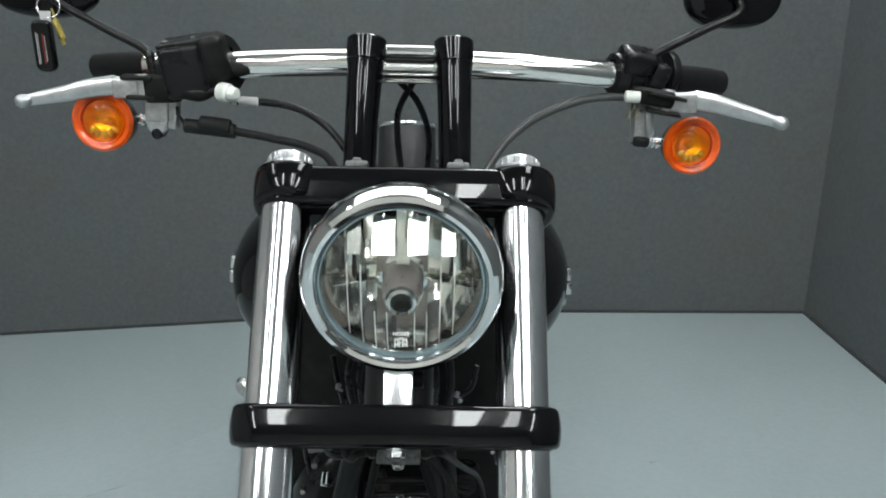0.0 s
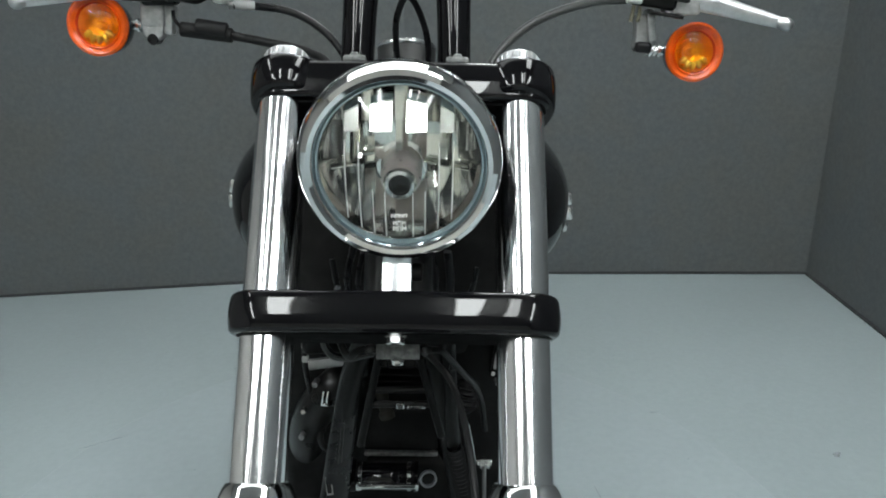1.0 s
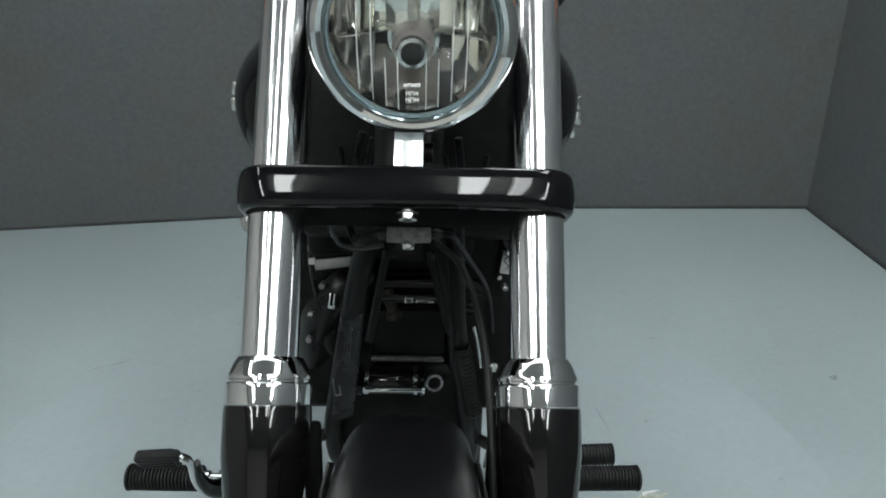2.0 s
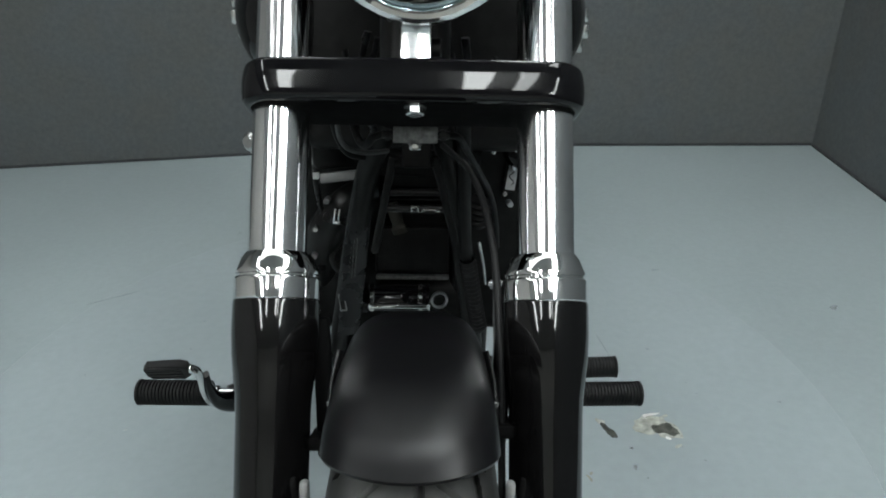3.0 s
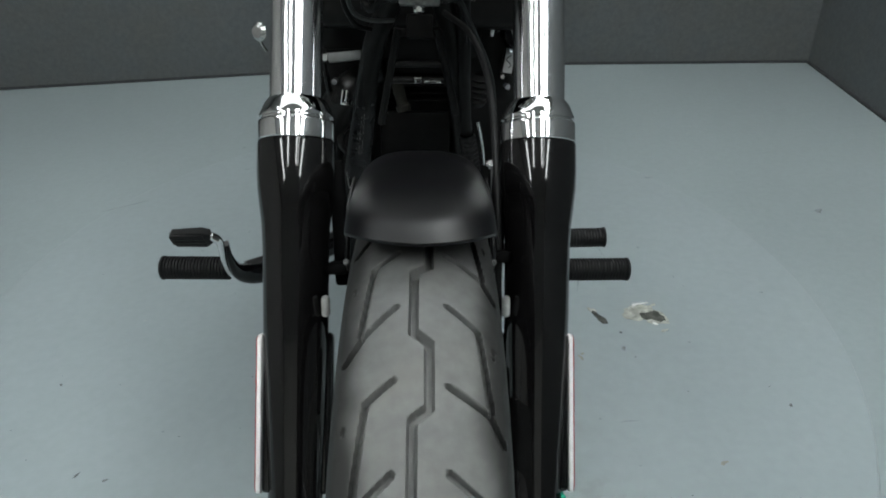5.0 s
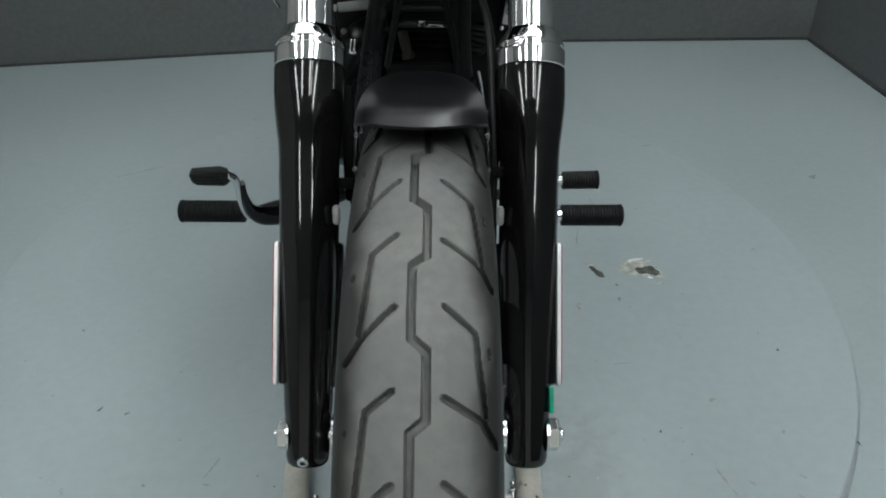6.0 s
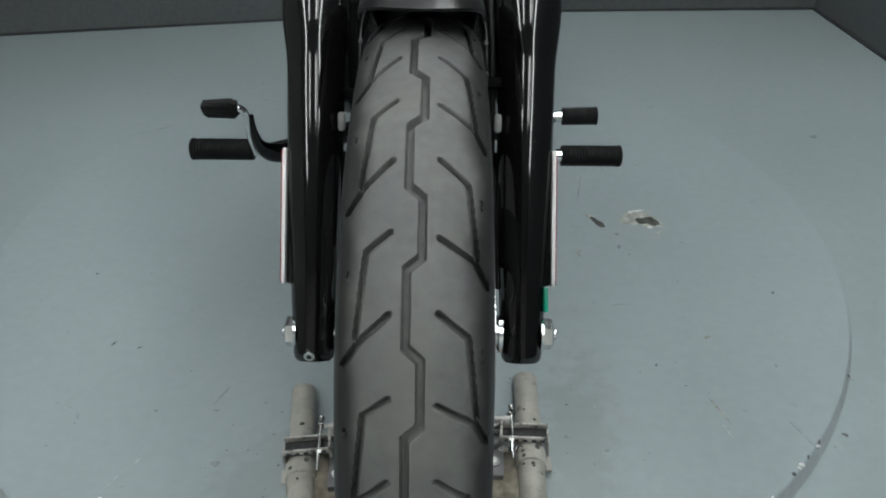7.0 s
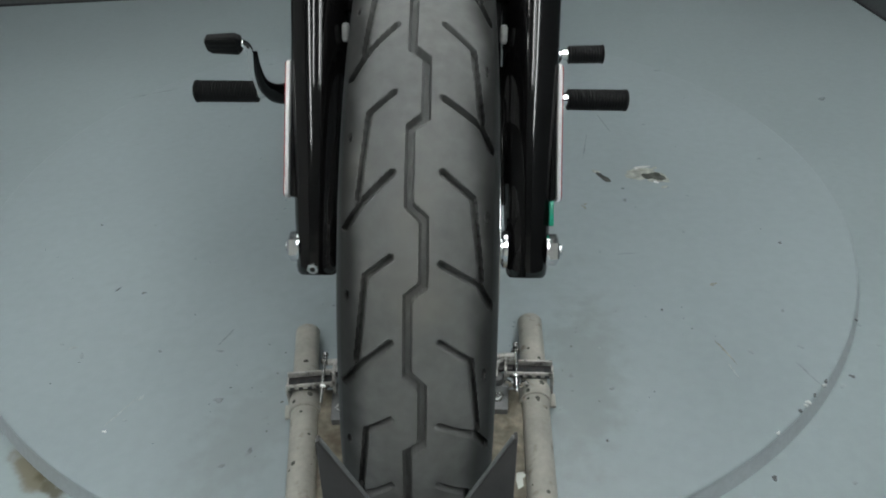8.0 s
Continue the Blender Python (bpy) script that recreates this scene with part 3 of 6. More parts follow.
# bare metal nicks along the rim of the disc
for i, (bx, by, size) in enumerate([(0.592, 0.499, 0.0030), (0.598, 0.508, 0.0035), (0.569, 0.478, 0.0028), (0.553, 0.463, 0.0045), (0.547, 0.457, 0.0028), (0.535, 0.446, 0.0035), (0.487, 0.403, 0.0032), (0.709, 0.654, 0.0028)]):
    away = Vector((bx - TABLE[0], by - TABLE[1])).normalized() * 0.004
    blot("rim_nick", bx + away.x, by + away.y, size, size * 0.7, 40 * i, M_NICK if i in (0, 3, 4, 6) else M_DARK_FLECK, 90 + i, thick=0.0016)
floor_ob = bpy.data.objects["floor"]
for i, (bx, by, br) in enumerate([(0.668, 0.545, 0.006), (0.644, 0.524, 0.008), (0.471, 0.343, 0.006), (0.735, 0.674, 0.006), (0.746, 0.620, 0.005), (0.581, 0.335, 0.005), (-0.800, 1.98, 0.006), (-0.70, 2.2, 0.006), (1.07, 1.67, 0.016)]):
    blot("fleck", bx, by, br * 0.7, br * 0.6, 50 * i, M_DARK_FLECK if i in (0, 2) else M_SCUFF, 130 + i, FLOOR_Z, floor_ob)


def grit():
    """Fine flecks of dirt strewn round the chock and over the disc."""
    rng = random.Random(11)
    verts, faces = [], []
    for n in range(150):
        near = n < 90
        x = rng.gauss(-0.04, 0.20) if near else rng.uniform(-0.9, 0.75)
        y = rng.gauss(0.52, 0.15) if near else rng.uniform(0.35, 2.0)
        if math.hypot(x - TABLE[0], y - TABLE[1]) > 0.92:
            continue
        s = rng.uniform(0.0005, 0.0014)
        a0, base = rng.random() * 6, len(verts)
        for q in range(6):
            a = a0 + q * math.pi / 3
            w = s * rng.uniform(0.6, 1.3)
            verts.append((x + w * math.cos(a) * 1.5, y + w * math.sin(a), 0.0004))
        verts.append((x, y, 0.0011))
        faces += [(base + q, base + (q + 1) % 6, base + 6) for q in range(6)]
    me = bpy.data.meshes.new("grit")
    me.from_pydata(verts, [], faces)
    me.update()
    return me


tagged(finish("grit", grit(), M_CHIP, None, ""), "fine dark flecks of dirt on the painted turntable", "grit", kind="stuff")

# ---- motorcycle ----
# Its own frame: y runs from the front axle to the rear, z up from the turntable, x to the camera's right.
bike = new("motorcycle")
bike.matrix_basis = pose(-0.0352, 0.347, 0.0, 0, 2.6, 1.1)
tagged(bike, "black cruiser motorcycle with chrome fork held in a wheel chock", "motorcycle")
AXLE_Z = 0.38
RAKE = 35.0
FORK = pose(0, 0, AXLE_Z, -RAKE)   # local z runs up the fork, local -y faces forward
WX = 0.006                         # middle of the front wheel


def fk(x, y, s):
    return FORK @ Vector((x, y, s))


# -- front wheel --
GROOVES = [  # (degrees, x) lines of one 18 degree repeat of the tread
    ([(0, 0.005), (7.1, 0.005), (8.4, -0.005), (17.0, -0.005), (18.45, 0.005)], 0.0027),
    ([(4.1, -0.0165), (6.2, -0.0335), (16.1, -0.0395)], 0.0017),
    ([(13.4, -0.0165), (16.4, -0.0365), (19.2, -0.0485)], 0.0018),
    ([(4.8, 0.0165), (7.2, 0.0415), (9.9, 0.0505)], 0.0018),
    ([(13.3, 0.0165), (15.9, 0.0370), (25.0, 0.0430)], 0.0017),
]


def tread_radius(x):
    """Radius of the tyre's surface at x from its middle."""
    return 0.352 - (0.070 - np.sqrt(np.maximum(0.070 ** 2 - x ** 2, 1e-9)))


def tyre_mesh():
    xs = np.linspace(-0.052, 0.052, 125)
    rs = tread_radius(xs)
    left_x = np.array([-0.034, -0.041, -0.049, -0.0560, -0.0580, -0.0575, -0.0552])
    left_r = np.array([0.236, 0.240, 0.252, 0.275, 0.295, 0.310, 0.3215])
    px = np.concatenate([left_x, xs, -left_x[::-1]])
    pr = np.concatenate([left_r, rs, left_r[::-1]])
    fine = np.arange(-12, 118, 0.16)
    coarse = np.arange(118, 348, 0.9)
    ang = np.concatenate([fine, coarse])
    A, X = np.meshgrid(ang, px, indexing="ij")
    rr = np.tile(pr, (len(ang), 1))
    depth = np.zeros_like(A)
    inside = np.abs(X) <= 0.0519
    phase = (A - 33.4) % 18.45
    for pts, half in GROOVES:
        for shift in (-18.45, 0, 18.45):
            best = np.full_like(A, 1.0)
            for (a0, x0), (a1, x1) in zip(pts, pts[1:]):
                k = 0.352 * math.pi / 180
                u, v = (phase - (a0 + shift)) * k, X - x0
                du, dv = (a1 - a0) * k, x1 - x0
                t = np.clip((u * du + v * dv) / (du * du + dv * dv), 0, 1)
                best = np.minimum(best, np.hypot(u - t * du, v - t * dv))
            depth = np.maximum(depth, np.clip((half + 0.0006 - best) / 0.0010, 0, 1) * 0.0085)
    # wear pips near the shoulders
    for a0, x0 in ((17.8, 0.0465), (8.6, -0.0465)):
        u = ((phase - a0 + 9) % 18 - 9) * 0.352 * math.pi / 180
        depth = np.maximum(depth, np.clip((0.0022 - np.hypot(u * 0.6, (X - x0) * 1.4)) / 0.001, 0, 1) * 0.004)
    rr = rr - depth * inside
    a = np.radians(A)
    verts = np.stack([X + WX, -rr * np.sin(a), AXLE_Z + rr * np.cos(a)], -1).reshape(-1, 3)
    n, w = len(ang), len(px)
    i, j = np.meshgrid(np.arange(n), np.arange(w - 1), indexing="ij")
    i2 = (i + 1) % n
    faces = np.stack([i * w + j, i * w + j + 1, i2 * w + j + 1, i2 * w + j], -1).reshape(-1, 4)
    me = bpy.data.meshes.new("front_tyre")
    me.from_pydata(verts.tolist(), [], faces.tolist())
    me.update()
    return me


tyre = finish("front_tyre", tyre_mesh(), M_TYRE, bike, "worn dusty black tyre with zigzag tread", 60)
AX = pose(WX, 0, AXLE_Z, 0, 90, 0)   # local z along x
part("rim", lathe([(0.238, -0.036), (0.243, -0.040), (0.246, -0.034), (0.236, -0.026), (0.224, -0.012), (0.222, 0.0), (0.224, 0.012), (0.236, 0.026),
                   (0.246, 0.034), (0.243, 0.040), (0.238, 0.036), (0.228, 0.022), (0.216, 0), (0.228, -0.022), (0.238, -0.036)], 72, AX), M_GLOSS, tyre, "black wheel rim")
part("hub", lathe([(0, -0.062), (0.032, -0.062), (0.035, -0.056), (0.026, -0.045), (0.024, 0.045), (0.035, 0.056), (0.032, 0.062), (0, 0.062)], 36, AX), M_SATIN, tyre)
for k in range(32):
    a, side = 2 * math.pi * k / 32, (1 if k % 2 else -1)
    b = a + (0.35 if k % 4 < 2 else -0.35)
    p = Vector((WX + side * 0.05, 0.030 * math.sin(b), AXLE_Z + 0.030 * math.cos(b)))
    q = Vector((WX + side * 0.006, 0.219 * math.sin(a), AXLE_Z + 0.219 * math.cos(a)))
    part("spoke", rod(p, q, 0.0018, 6), M_STEEL, tyre)
DISC = pose(0.0755, 0, AXLE_Z, 0, 90, 0)
part("brake_disc", lathe([(0.075, -0.0025), (0.145, -0.0025), (0.1455, -0.002), (0.1455, 0.002), (0.145, 0.0025), (0.075, 0.0025), (0.075, -0.0025)], 72, DISC), M_STEEL, tyre, "polished steel brake disc")
# axle and spacers
part("axle", rod((-0.144, 0, AXLE_Z), (0.150, 0, AXLE_Z), 0.007, 16), M_STEEL, bike)
part("axle_bolt_head", joined(hexnut((-0.1405, 0, AXLE_Z), (-1, 0, 0), 0.0175, 0.0110), lathe([(0, 0), (0.019, 0), (0.019, 0.003), (0, 0.003)], 24, along((-0.1375, 0, AXLE_Z), (-1, 0, 0))),
                              rod((-0.151, 0, AXLE_Z), (-0.1550, 0, AXLE_Z), 0.006, 14)), M_ALU, bike, "bright zinc hex bolt head")
part("axle_nut", joined(hexnut((0.1430, 0, AXLE_Z), (1, 0, 0), 0.0182, 0.0120), lathe([(0, 0), (0.020, 0), (0.020, 0.003), (0, 0.003)], 24, along((0.1400, 0, AXLE_Z), (1, 0, 0))),
                        rod((0.150, 0, AXLE_Z), (0.1595, 0, AXLE_Z), 0.0070, 14)), M_ALU, bike, "bright zinc hex nut")
for sx in (-1, 1):
    part("axle_spacer", lathe([(0.009, 0), (0.021, 0), (0.021, 0.004), (0.016, 0.006), (0.016, 0.022), (0.022, 0.024), (0.022, 0.028), (0.009, 0.028)], 28,
                              along((sx * 0.068 + (0.004 if sx < 0 else 0), 0, AXLE_Z), (sx, 0, 0))), M_ALU, bike)


# -- fork legs --
def fork_leg(sx):
    x = sx * 0.1232 + 0.0008
    m = FORK @ pose(x, 0, 0)
    tube = part("fork_tube", lathe([(0, 0.30), (0.0262, 0.30), (0.0262, 0.866), (0.022, 0.868), (0, 0.868)], 56), M_HARD_CHROME, bike, "polished chrome fork tube")
    part("cap_seat", lathe([(0, 0.857), (0.0285, 0.857), (0.0290, 0.860), (0.0280, 0.8655), (0.0255, 0.8680), (0, 0.8680)], 40, m), M_CAST, tube, "dull cast seat")
    part("tube_cap", joined(lathe([(0, 0.866), (0.0228, 0.866), (0.0228, 0.8765), (0.0214, 0.8785), (0.0160, 0.8795), (0.0150, 0.8815), (0, 0.8820)], 40, m),
                            *[rbox((0.0030, 0.0028, 0.0085), m @ pose(0.0226 * math.cos(q * 0.3142), 0.0226 * math.sin(q * 0.3142), 0.8718, 0, 0, q * 18 + 90), 0.0008, 1) for q in range(20)]), M_LEVER, tube, "ribbed bright cap")
    part("collar", lathe([(0.0263, 0.440), (0.0272, 0.4445), (0.0290, 0.4440), (0.0326, 0.4390), (0.0366, 0.4290), (0.0377, 0.4265), (0.0374, 0.4245), (0.0362, 0.4237),
                          (0.0362, 0.4220), (0.0376, 0.4215), (0.0384, 0.4205), (0.0386, 0.4185), (0.0386, 0.4025), (0.0378, 0.4015), (0.0245, 0.4015)], 56, FORK @ pose(sx * 0.1218 + 0.0006, 0, 0)), M_CHROME, tube, "polished chrome collar")
    # the slider narrows below its shoulder
    prof = [(0, 0.4010), (0.0384, 0.4010), (0.0390, 0.398), (0.0391, 0.372), (0.0383, 0.355), (0.0360, 0.335), (0.0338, 0.318), (0.0328, 0.300), (0.0325, 0.26), (0.0320, 0.20),
            (0.0305, 0.15), (0.0285, 0.10), (0.0270, 0.06), (0.0262, 0.035), (0.0248, 0.012), (0.0240, -0.005), (0.0234, -0.022), (0.0222, -0.0285), (0.0190, -0.0320), (0, -0.0330)]
    bm = lathe(prof, 48, FORK @ pose(sx * 0.119, 0, 0))
    for v in bm.verts:
        # its upper half stands a little further out than its foot
        up = (FORK.inverted() @ v.co).z
        v.co.x += (sx * 0.0026 + 0.0006) * min(1.0, max(0.0, (up - 0.12) / 0.20))
    slider = part("fork_slider", bm, M_SLIDER, tube, "gloss black fork slider")
    part("slider_web", joined(prism([(-0.010, -0.026), (0.022, -0.028), (0.030, -0.018), (0.030, 0.03), (0.026, 0.10), (0.014, 0.145), (-0.010, 0.15)],
                                    -0.022, 0.022, FORK @ pose(sx * 0.1195, 0, 0) @ Matrix(((0, 0, sx, 0), (1, 0, 0, 0), (0, 1, 0, 0), (0, 0, 0, 1))), 0.007)), M_SLIDER, tube)
    # casting lug on the inner face
    part("slider_rib", rbox((0.018, 0.030, 0.16), FORK @ pose(sx * 0.093, 0.012, 0.13), 0.006, 3), M_SLIDER, tube)
    part("reflector", prism(rrect(-0.012, 0.012, 0.055, 0.210, 0.007), 0.0, 0.0045, FORK @ pose(sx * 0.1505, -0.004, 0) @ Matrix(((0, 0, sx, 0), (1, 0, 0, 0), (0, 1, 0, 0), (0, 0, 0, 1))), 0.001), M_WHITE, tube, "white-edged red side reflector")
    part("reflector_lens", prism(rrect(-0.0115, 0.0115, 0.056, 0.209, 0.007), 0.0, 0.0010, FORK @ pose(sx * 0.1550, -0.004, 0) @ Matrix(((0, 0, sx, 0), (1, 0, 0, 0), (0, 1, 0, 0), (0, 0, 0, 1))), 0.0005), M_RED, tube, "red reflector lens")
    part("reflector_pad", rbox((0.018, 0.016, 0.15), FORK @ pose(sx * 0.1415, -0.004, 0.13), 0.004), M_SLIDER, tube)
    # pale plug on the inner side where the fender is bolted on
    part("fender_boss", rbox((0.0080, 0.010, 0.021), pose(sx * 0.0875, 0.118, 0.588, -20), 0.0035, 3), M_BOSS, tube, "pale grey plastic boss")
    tube.matrix_basis = m
    for child in tube.children:
        child.matrix_basis = m.inverted()
    return tube


for sx in (-1, 1):
    fork_leg(sx)
part("pinch_bolt", lathe([(0, 0), (0.006, 0), (0.0065, 0.001), (0.006, 0.004), (0.003, 0.0045), (0.0028, 0.002), (0, 0.002)], 16, along(fk(-0.1205, -0.0205, -0.0235), fk(0, -1, -0.6) - fk(0, 0, 0))), M_STEEL, bike)
part("green_sticker", rbox((0.005, 0.016, 0.0275), FORK @ pose(0.1442, -0.012, 0.0405, 0, -1, 0), 0.0008), M_GREEN, bike, "green inspection sticker")


# -- triple clamps --
CLAMP_BEND = 0.073
upper = crowned(bowed(dense(rrect(-0.157, 0.157, -0.029, 0.044, 0.028, 12)), 0.157, 0.0035), 0.817, 0.859, CLAMP_BEND, 0.006, FORK @ pose(0.004, 0, 0))
upper_ob = part("upper_clamp", upper, M_GLOSS, bike, "gloss black upper fork clamp")
for sx in (-1, 1):
    ring = [(0.0395 * math.cos(2 * math.pi * q / 56), 0.0395 * math.sin(2 * math.pi * q / 56)) for q in range(56)]
    cup_at = FORK @ pose(sx * 0.1215 + 0.003, 0.0, 0)
    cup = crowned(ring, 0.8265, 0.8615, 0.060, 0.006, cup_at)
    back = cup_at.inverted()
    for v in cup.verts:
        p = back @ v.co
        # the lower lip slopes down towards the rear
        p.z -= 0.30 * (p.y + 0.0395) * min(1.0, max(0.0, (0.850 - p.z) / 0.022))
        v.co = cup_at @ p
    part("clamp_end", cup, M_GLOSS, upper_ob)
lower = crowned(bowed(dense(rrect(-0.1600, 0.1570, -0.0435, 0.042, 0.034, 14)), 0.160, 0.0035), 0.5765, 0.6155, CLAMP_BEND, 0.006, FORK @ pose(0.002, 0, 0))
lower_ob = part("lower_clamp", lower, M_GLOSS, bike, "gloss black lower fork clamp")
part("clamp_underside", prism(rrect(-0.152, 0.149, -0.034, 0.036, 0.028, 10), 0.5758, 0.5790, FORK @ pose(0.002, 0, 0), 0.0015), M_UNDERSIDE, lower_ob, "unpolished casting underside")
part("clamp_underside", prism(rrect(-0.148, 0.148, -0.020, 0.036, 0.018, 10), 0.8142, 0.8190, FORK @ pose(0.004, 0, 0), 0.0015), M_UNDERSIDE, upper_ob, "unpolished casting underside")
part("clamp_bolt", joined(hexnut(fk(0.002, -0.026, 0.574), fk(0, 0, -1) - fk(0, 0, 0), 0.0085, 0.007), lathe([(0, 0), (0.0105, 0), (0.0105, 0.002), (0, 0.002)], 20, along(fk(0.002, -0.024, 0.577), fk(0, 0, -1) - fk(0, 0, 0)))), M_STEEL, lower_ob, "bright hex bolt")
part("neck", lathe([(0, 0.612), (0.034, 0.612), (0.036, 0.62), (0.036, 0.80), (0, 0.80)], 32, FORK @ pose(0, 0.045, 0)), M_SATIN, bike, "black steering head")

# -- headlight --
HEAD = Vector((0.005, 0.335, 1.0215))
HM = Matrix.Translation(HEAD) @ Matrix.Rotation(radians(95.4), 4, "X") @ Matrix.Scale(1.017, 4)   # local z faces forward and a little down
shell = part("headlight", lathe([(0.086, 0.0), (0.087, -0.008), (0.084, -0.03), (0.074, -0.065), (0.052, -0.095), (0.02, -0.108), (0, -0.110)], 64, HM), M_GLOSS, bike, "round headlight with black bucket and chrome rim")
part("trim_ring", lathe([(0.083, -0.020), (0.0880, -0.018), (0.0900, -0.012), (0.0902, -0.004), (0.0885, 0.005), (0.0850, 0.0105), (0.0805, 0.0120), (0.0765, 0.0105), (0.0742, 0.0065), (0.0735, 0.002), (0.0735, -0.004)], 96, HM), M_CHROME, shell, "polished chrome trim ring")
part("glass_edge", lathe([(0.0737, 0.004), (0.0730, 0.0062), (0.0718, 0.0064), (0.0708, 0.0050), (0.0708, -0.002), (0.0737, -0.002)], 96, HM), M_GLASS_RIM, shell, "bluish bevelled glass edge")


def dome(r):
    """Height of the lens over its rim's plane at radius r."""
    return 0.0035 + 0.0235 * (1 - (r / 0.0715) ** 2)


lens = part("lens", lathe([(R, dome(R)) for R in (0.0715, 0.066, 0.060, 0.053, 0.046, 0.038, 0.030, 0.020, 0.010, 0)], 72, HM), M_LENS, shell, "clear glass lens")
lens.visible_shadow = False


def bowl_mesh():
    """A shallow reflector cut into upright facets, each with its own tilt."""
    rng = random.Random(7)
    edges = [-0.071, -0.058, -0.046, -0.0345, -0.0245, -0.0055, 0.006, 0.023, 0.0345, 0.046, 0.058, 0.071]
    # tilts of the upper row: the two wide facets and their outer neighbours throw light from the ceiling forward
    upper_tilt = {4: (0.135, -0.72), 6: (-0.165, -0.72), 2: (0.19, -0.70), 8: (-0.20, -0.70)}
    verts, faces = [], []
    for c, (x0, x1) in enumerate(zip(edges, edges[1:])):
        xm = (x0 + x1) / 2
        for row, (low, high) in enumerate(((-0.070, -0.006), (-0.006, 0.034), (0.034, 0.062 if c in upper_tilt else 0.070))):
            tx, ty, bend = rng.uniform(-0.16, 0.16) - xm * 2.2, rng.uniform(-0.64, -0.46), rng.uniform(6, 14)
            if row == 1 or abs(xm) > 0.03:
                ty = rng.uniform(-0.25, 0.08) if (c + row) % 3 or abs(xm) > 0.045 else rng.uniform(-0.60, -0.45)
            if row == 2:
                tx, ty = upper_tilt.get(c, (tx, ty))
                bend = 0.0 if c in upper_tilt else bend
            wide = row == 2 and c in upper_tilt
            ym = (low + high) / 2
            base = len(verts)
            for i in range(7):
                for q in range(13):
                    x, y = x0 + (x1 - x0) * i / 6, low + (high - low) * q / 12
                    r = math.hypot(x, y)
                    if r > 0.0692:
                        x, y = x * 0.0692 / r, y * 0.0692 / r
                        r = 0.0692
                    sink = 0.0440 if wide else 0.020 * (r / 0.0692) ** 2
                    z = -0.040 + sink + tx * (x - xm) + ty * (y - ym) + bend * (x - xm) ** 2
                    verts.append(tuple(HM @ Vector((x, y, min(z, 0.016 if wide else -0.0015)))))
            for i in range(6):
                for q in range(12):
                    a = base + i * 13 + q
                    faces.append((a, a + 13, a + 14, a + 1))
    me = bpy.data.meshes.new("reflector_bowl")
    me.from_pydata(verts, [], faces)
    me.update()
    return me


finish("reflector_bowl", bowl_mesh(), M_MIRROR_BOWL, shell, "fluted mirror reflector", 25)
part("bowl_wall", lathe([(0.0690, -0.024), (0.0706, -0.010), (0.0708, -0.001)], 72, HM), M_MIRROR_BOWL, shell)
part("bulb_shield", lathe([(0.0195, -0.064), (0.0195, -0.050), (0.0190, -0.046), (0.0190, -0.020), (0.0180, -0.012), (0.0150, -0.005), (0.0115, -0.001), (0.0092, -0.0005), (0.0088, -0.008), (0, -0.009)], 40, HM @ pose(0, -0.016, 0)), M_BULB, shell, "grey metal bulb shield")
part("bulb_collar", lathe([(0.0195, -0.046), (0.0235, -0.046), (0.0245, -0.043), (0.0235, -0.038), (0.0195, -0.037)], 40, HM @ pose(0, -0.012, 0)), M_CHROME, shell)
part("bulb_ring", lathe([(0.0085, -0.013), (0.0140, -0.013), (0.0148, -0.0105), (0.0130, -0.0070), (0.0100, -0.0060), (0.0085, -0.008), (0.0085, -0.013)], 36, HM @ pose(0, -0.016, 0.0135)), M_ALU, shell)
part("bulb_tip", lathe([(0, -0.006), (0.0055, -0.0062), (0.0082, -0.0080), (0.0085, -0.012), (0, -0.013)], 30, HM @ pose(0, -0.016, 0.0125)), M_ENGINE, shell, "dark bulb tip")
for bx, by in ((0, 0.0165), (-0.0135, 0.009), (0.0135, 0.009), (-0.0165, 0.001), (0.0165, 0.001)):
    part("shield_hole", lathe([(0, 0), (0.0016, 0.0), (0.0016, 0.0006), (0, 0.0007)], 10, HM @ pose(bx, by - 0.016, -0.0105)), M_DARK_LINE, shell)
for sx in (-1, 1):
    part("reflector_ledge", rbox((0.043, 0.0018, 0.022), HM @ pose(sx * 0.0425, -0.003, -0.018, 0, sx * -14, sx * -7), 0.0006), M_MIRROR_BOWL, shell)
# moulded marks on the lens, too small to read
for row, (n, w, y, h) in enumerate([(4, 0.0022, -0.0390, 0.0032), (3, 0.0024, -0.0470, 0.0036), (3, 0.0026, -0.0535, 0.0042)]):
    for q in range(n):
        bx = (q - (n - 1) / 2) * (w + 0.0014)
        zz = dome(abs(y)) + 0.0004
        part("lens_mark", joined(rbox((0.0007, h, 0.0005), HM @ pose(bx - w / 2, y, zz, -24, 0, 0), 0), rbox((0.0007, h, 0.0005), HM @ pose(bx + w / 2, y, zz, -24, 0, 0), 0),
                                 rbox((w, 0.0007, 0.0005), HM @ pose(bx, y + (h / 2 if q % 2 else 0), zz + (0.0008 if q % 2 else 0), -24, 0, 0), 0)), M_MARK_GLINT, lens)
# white lines painted in for the highlights on the lens flutes
for k, bx in enumerate((-0.046, -0.034, -0.0225, -0.012, 0.012, 0.0225, 0.034, 0.046)):
    h = math.sqrt(0.066 ** 2 - bx * bx)
    y1 = -0.016 if abs(bx) < 0.03 else 0.026
    part("flute_glint", sweep([HM @ Vector((bx, y, dome(math.hypot(bx, y)) - 0.0012)) for y in np.linspace(-h, y1, 7)], 0.0005, 6, 3), M_MARK_GLINT, lens)
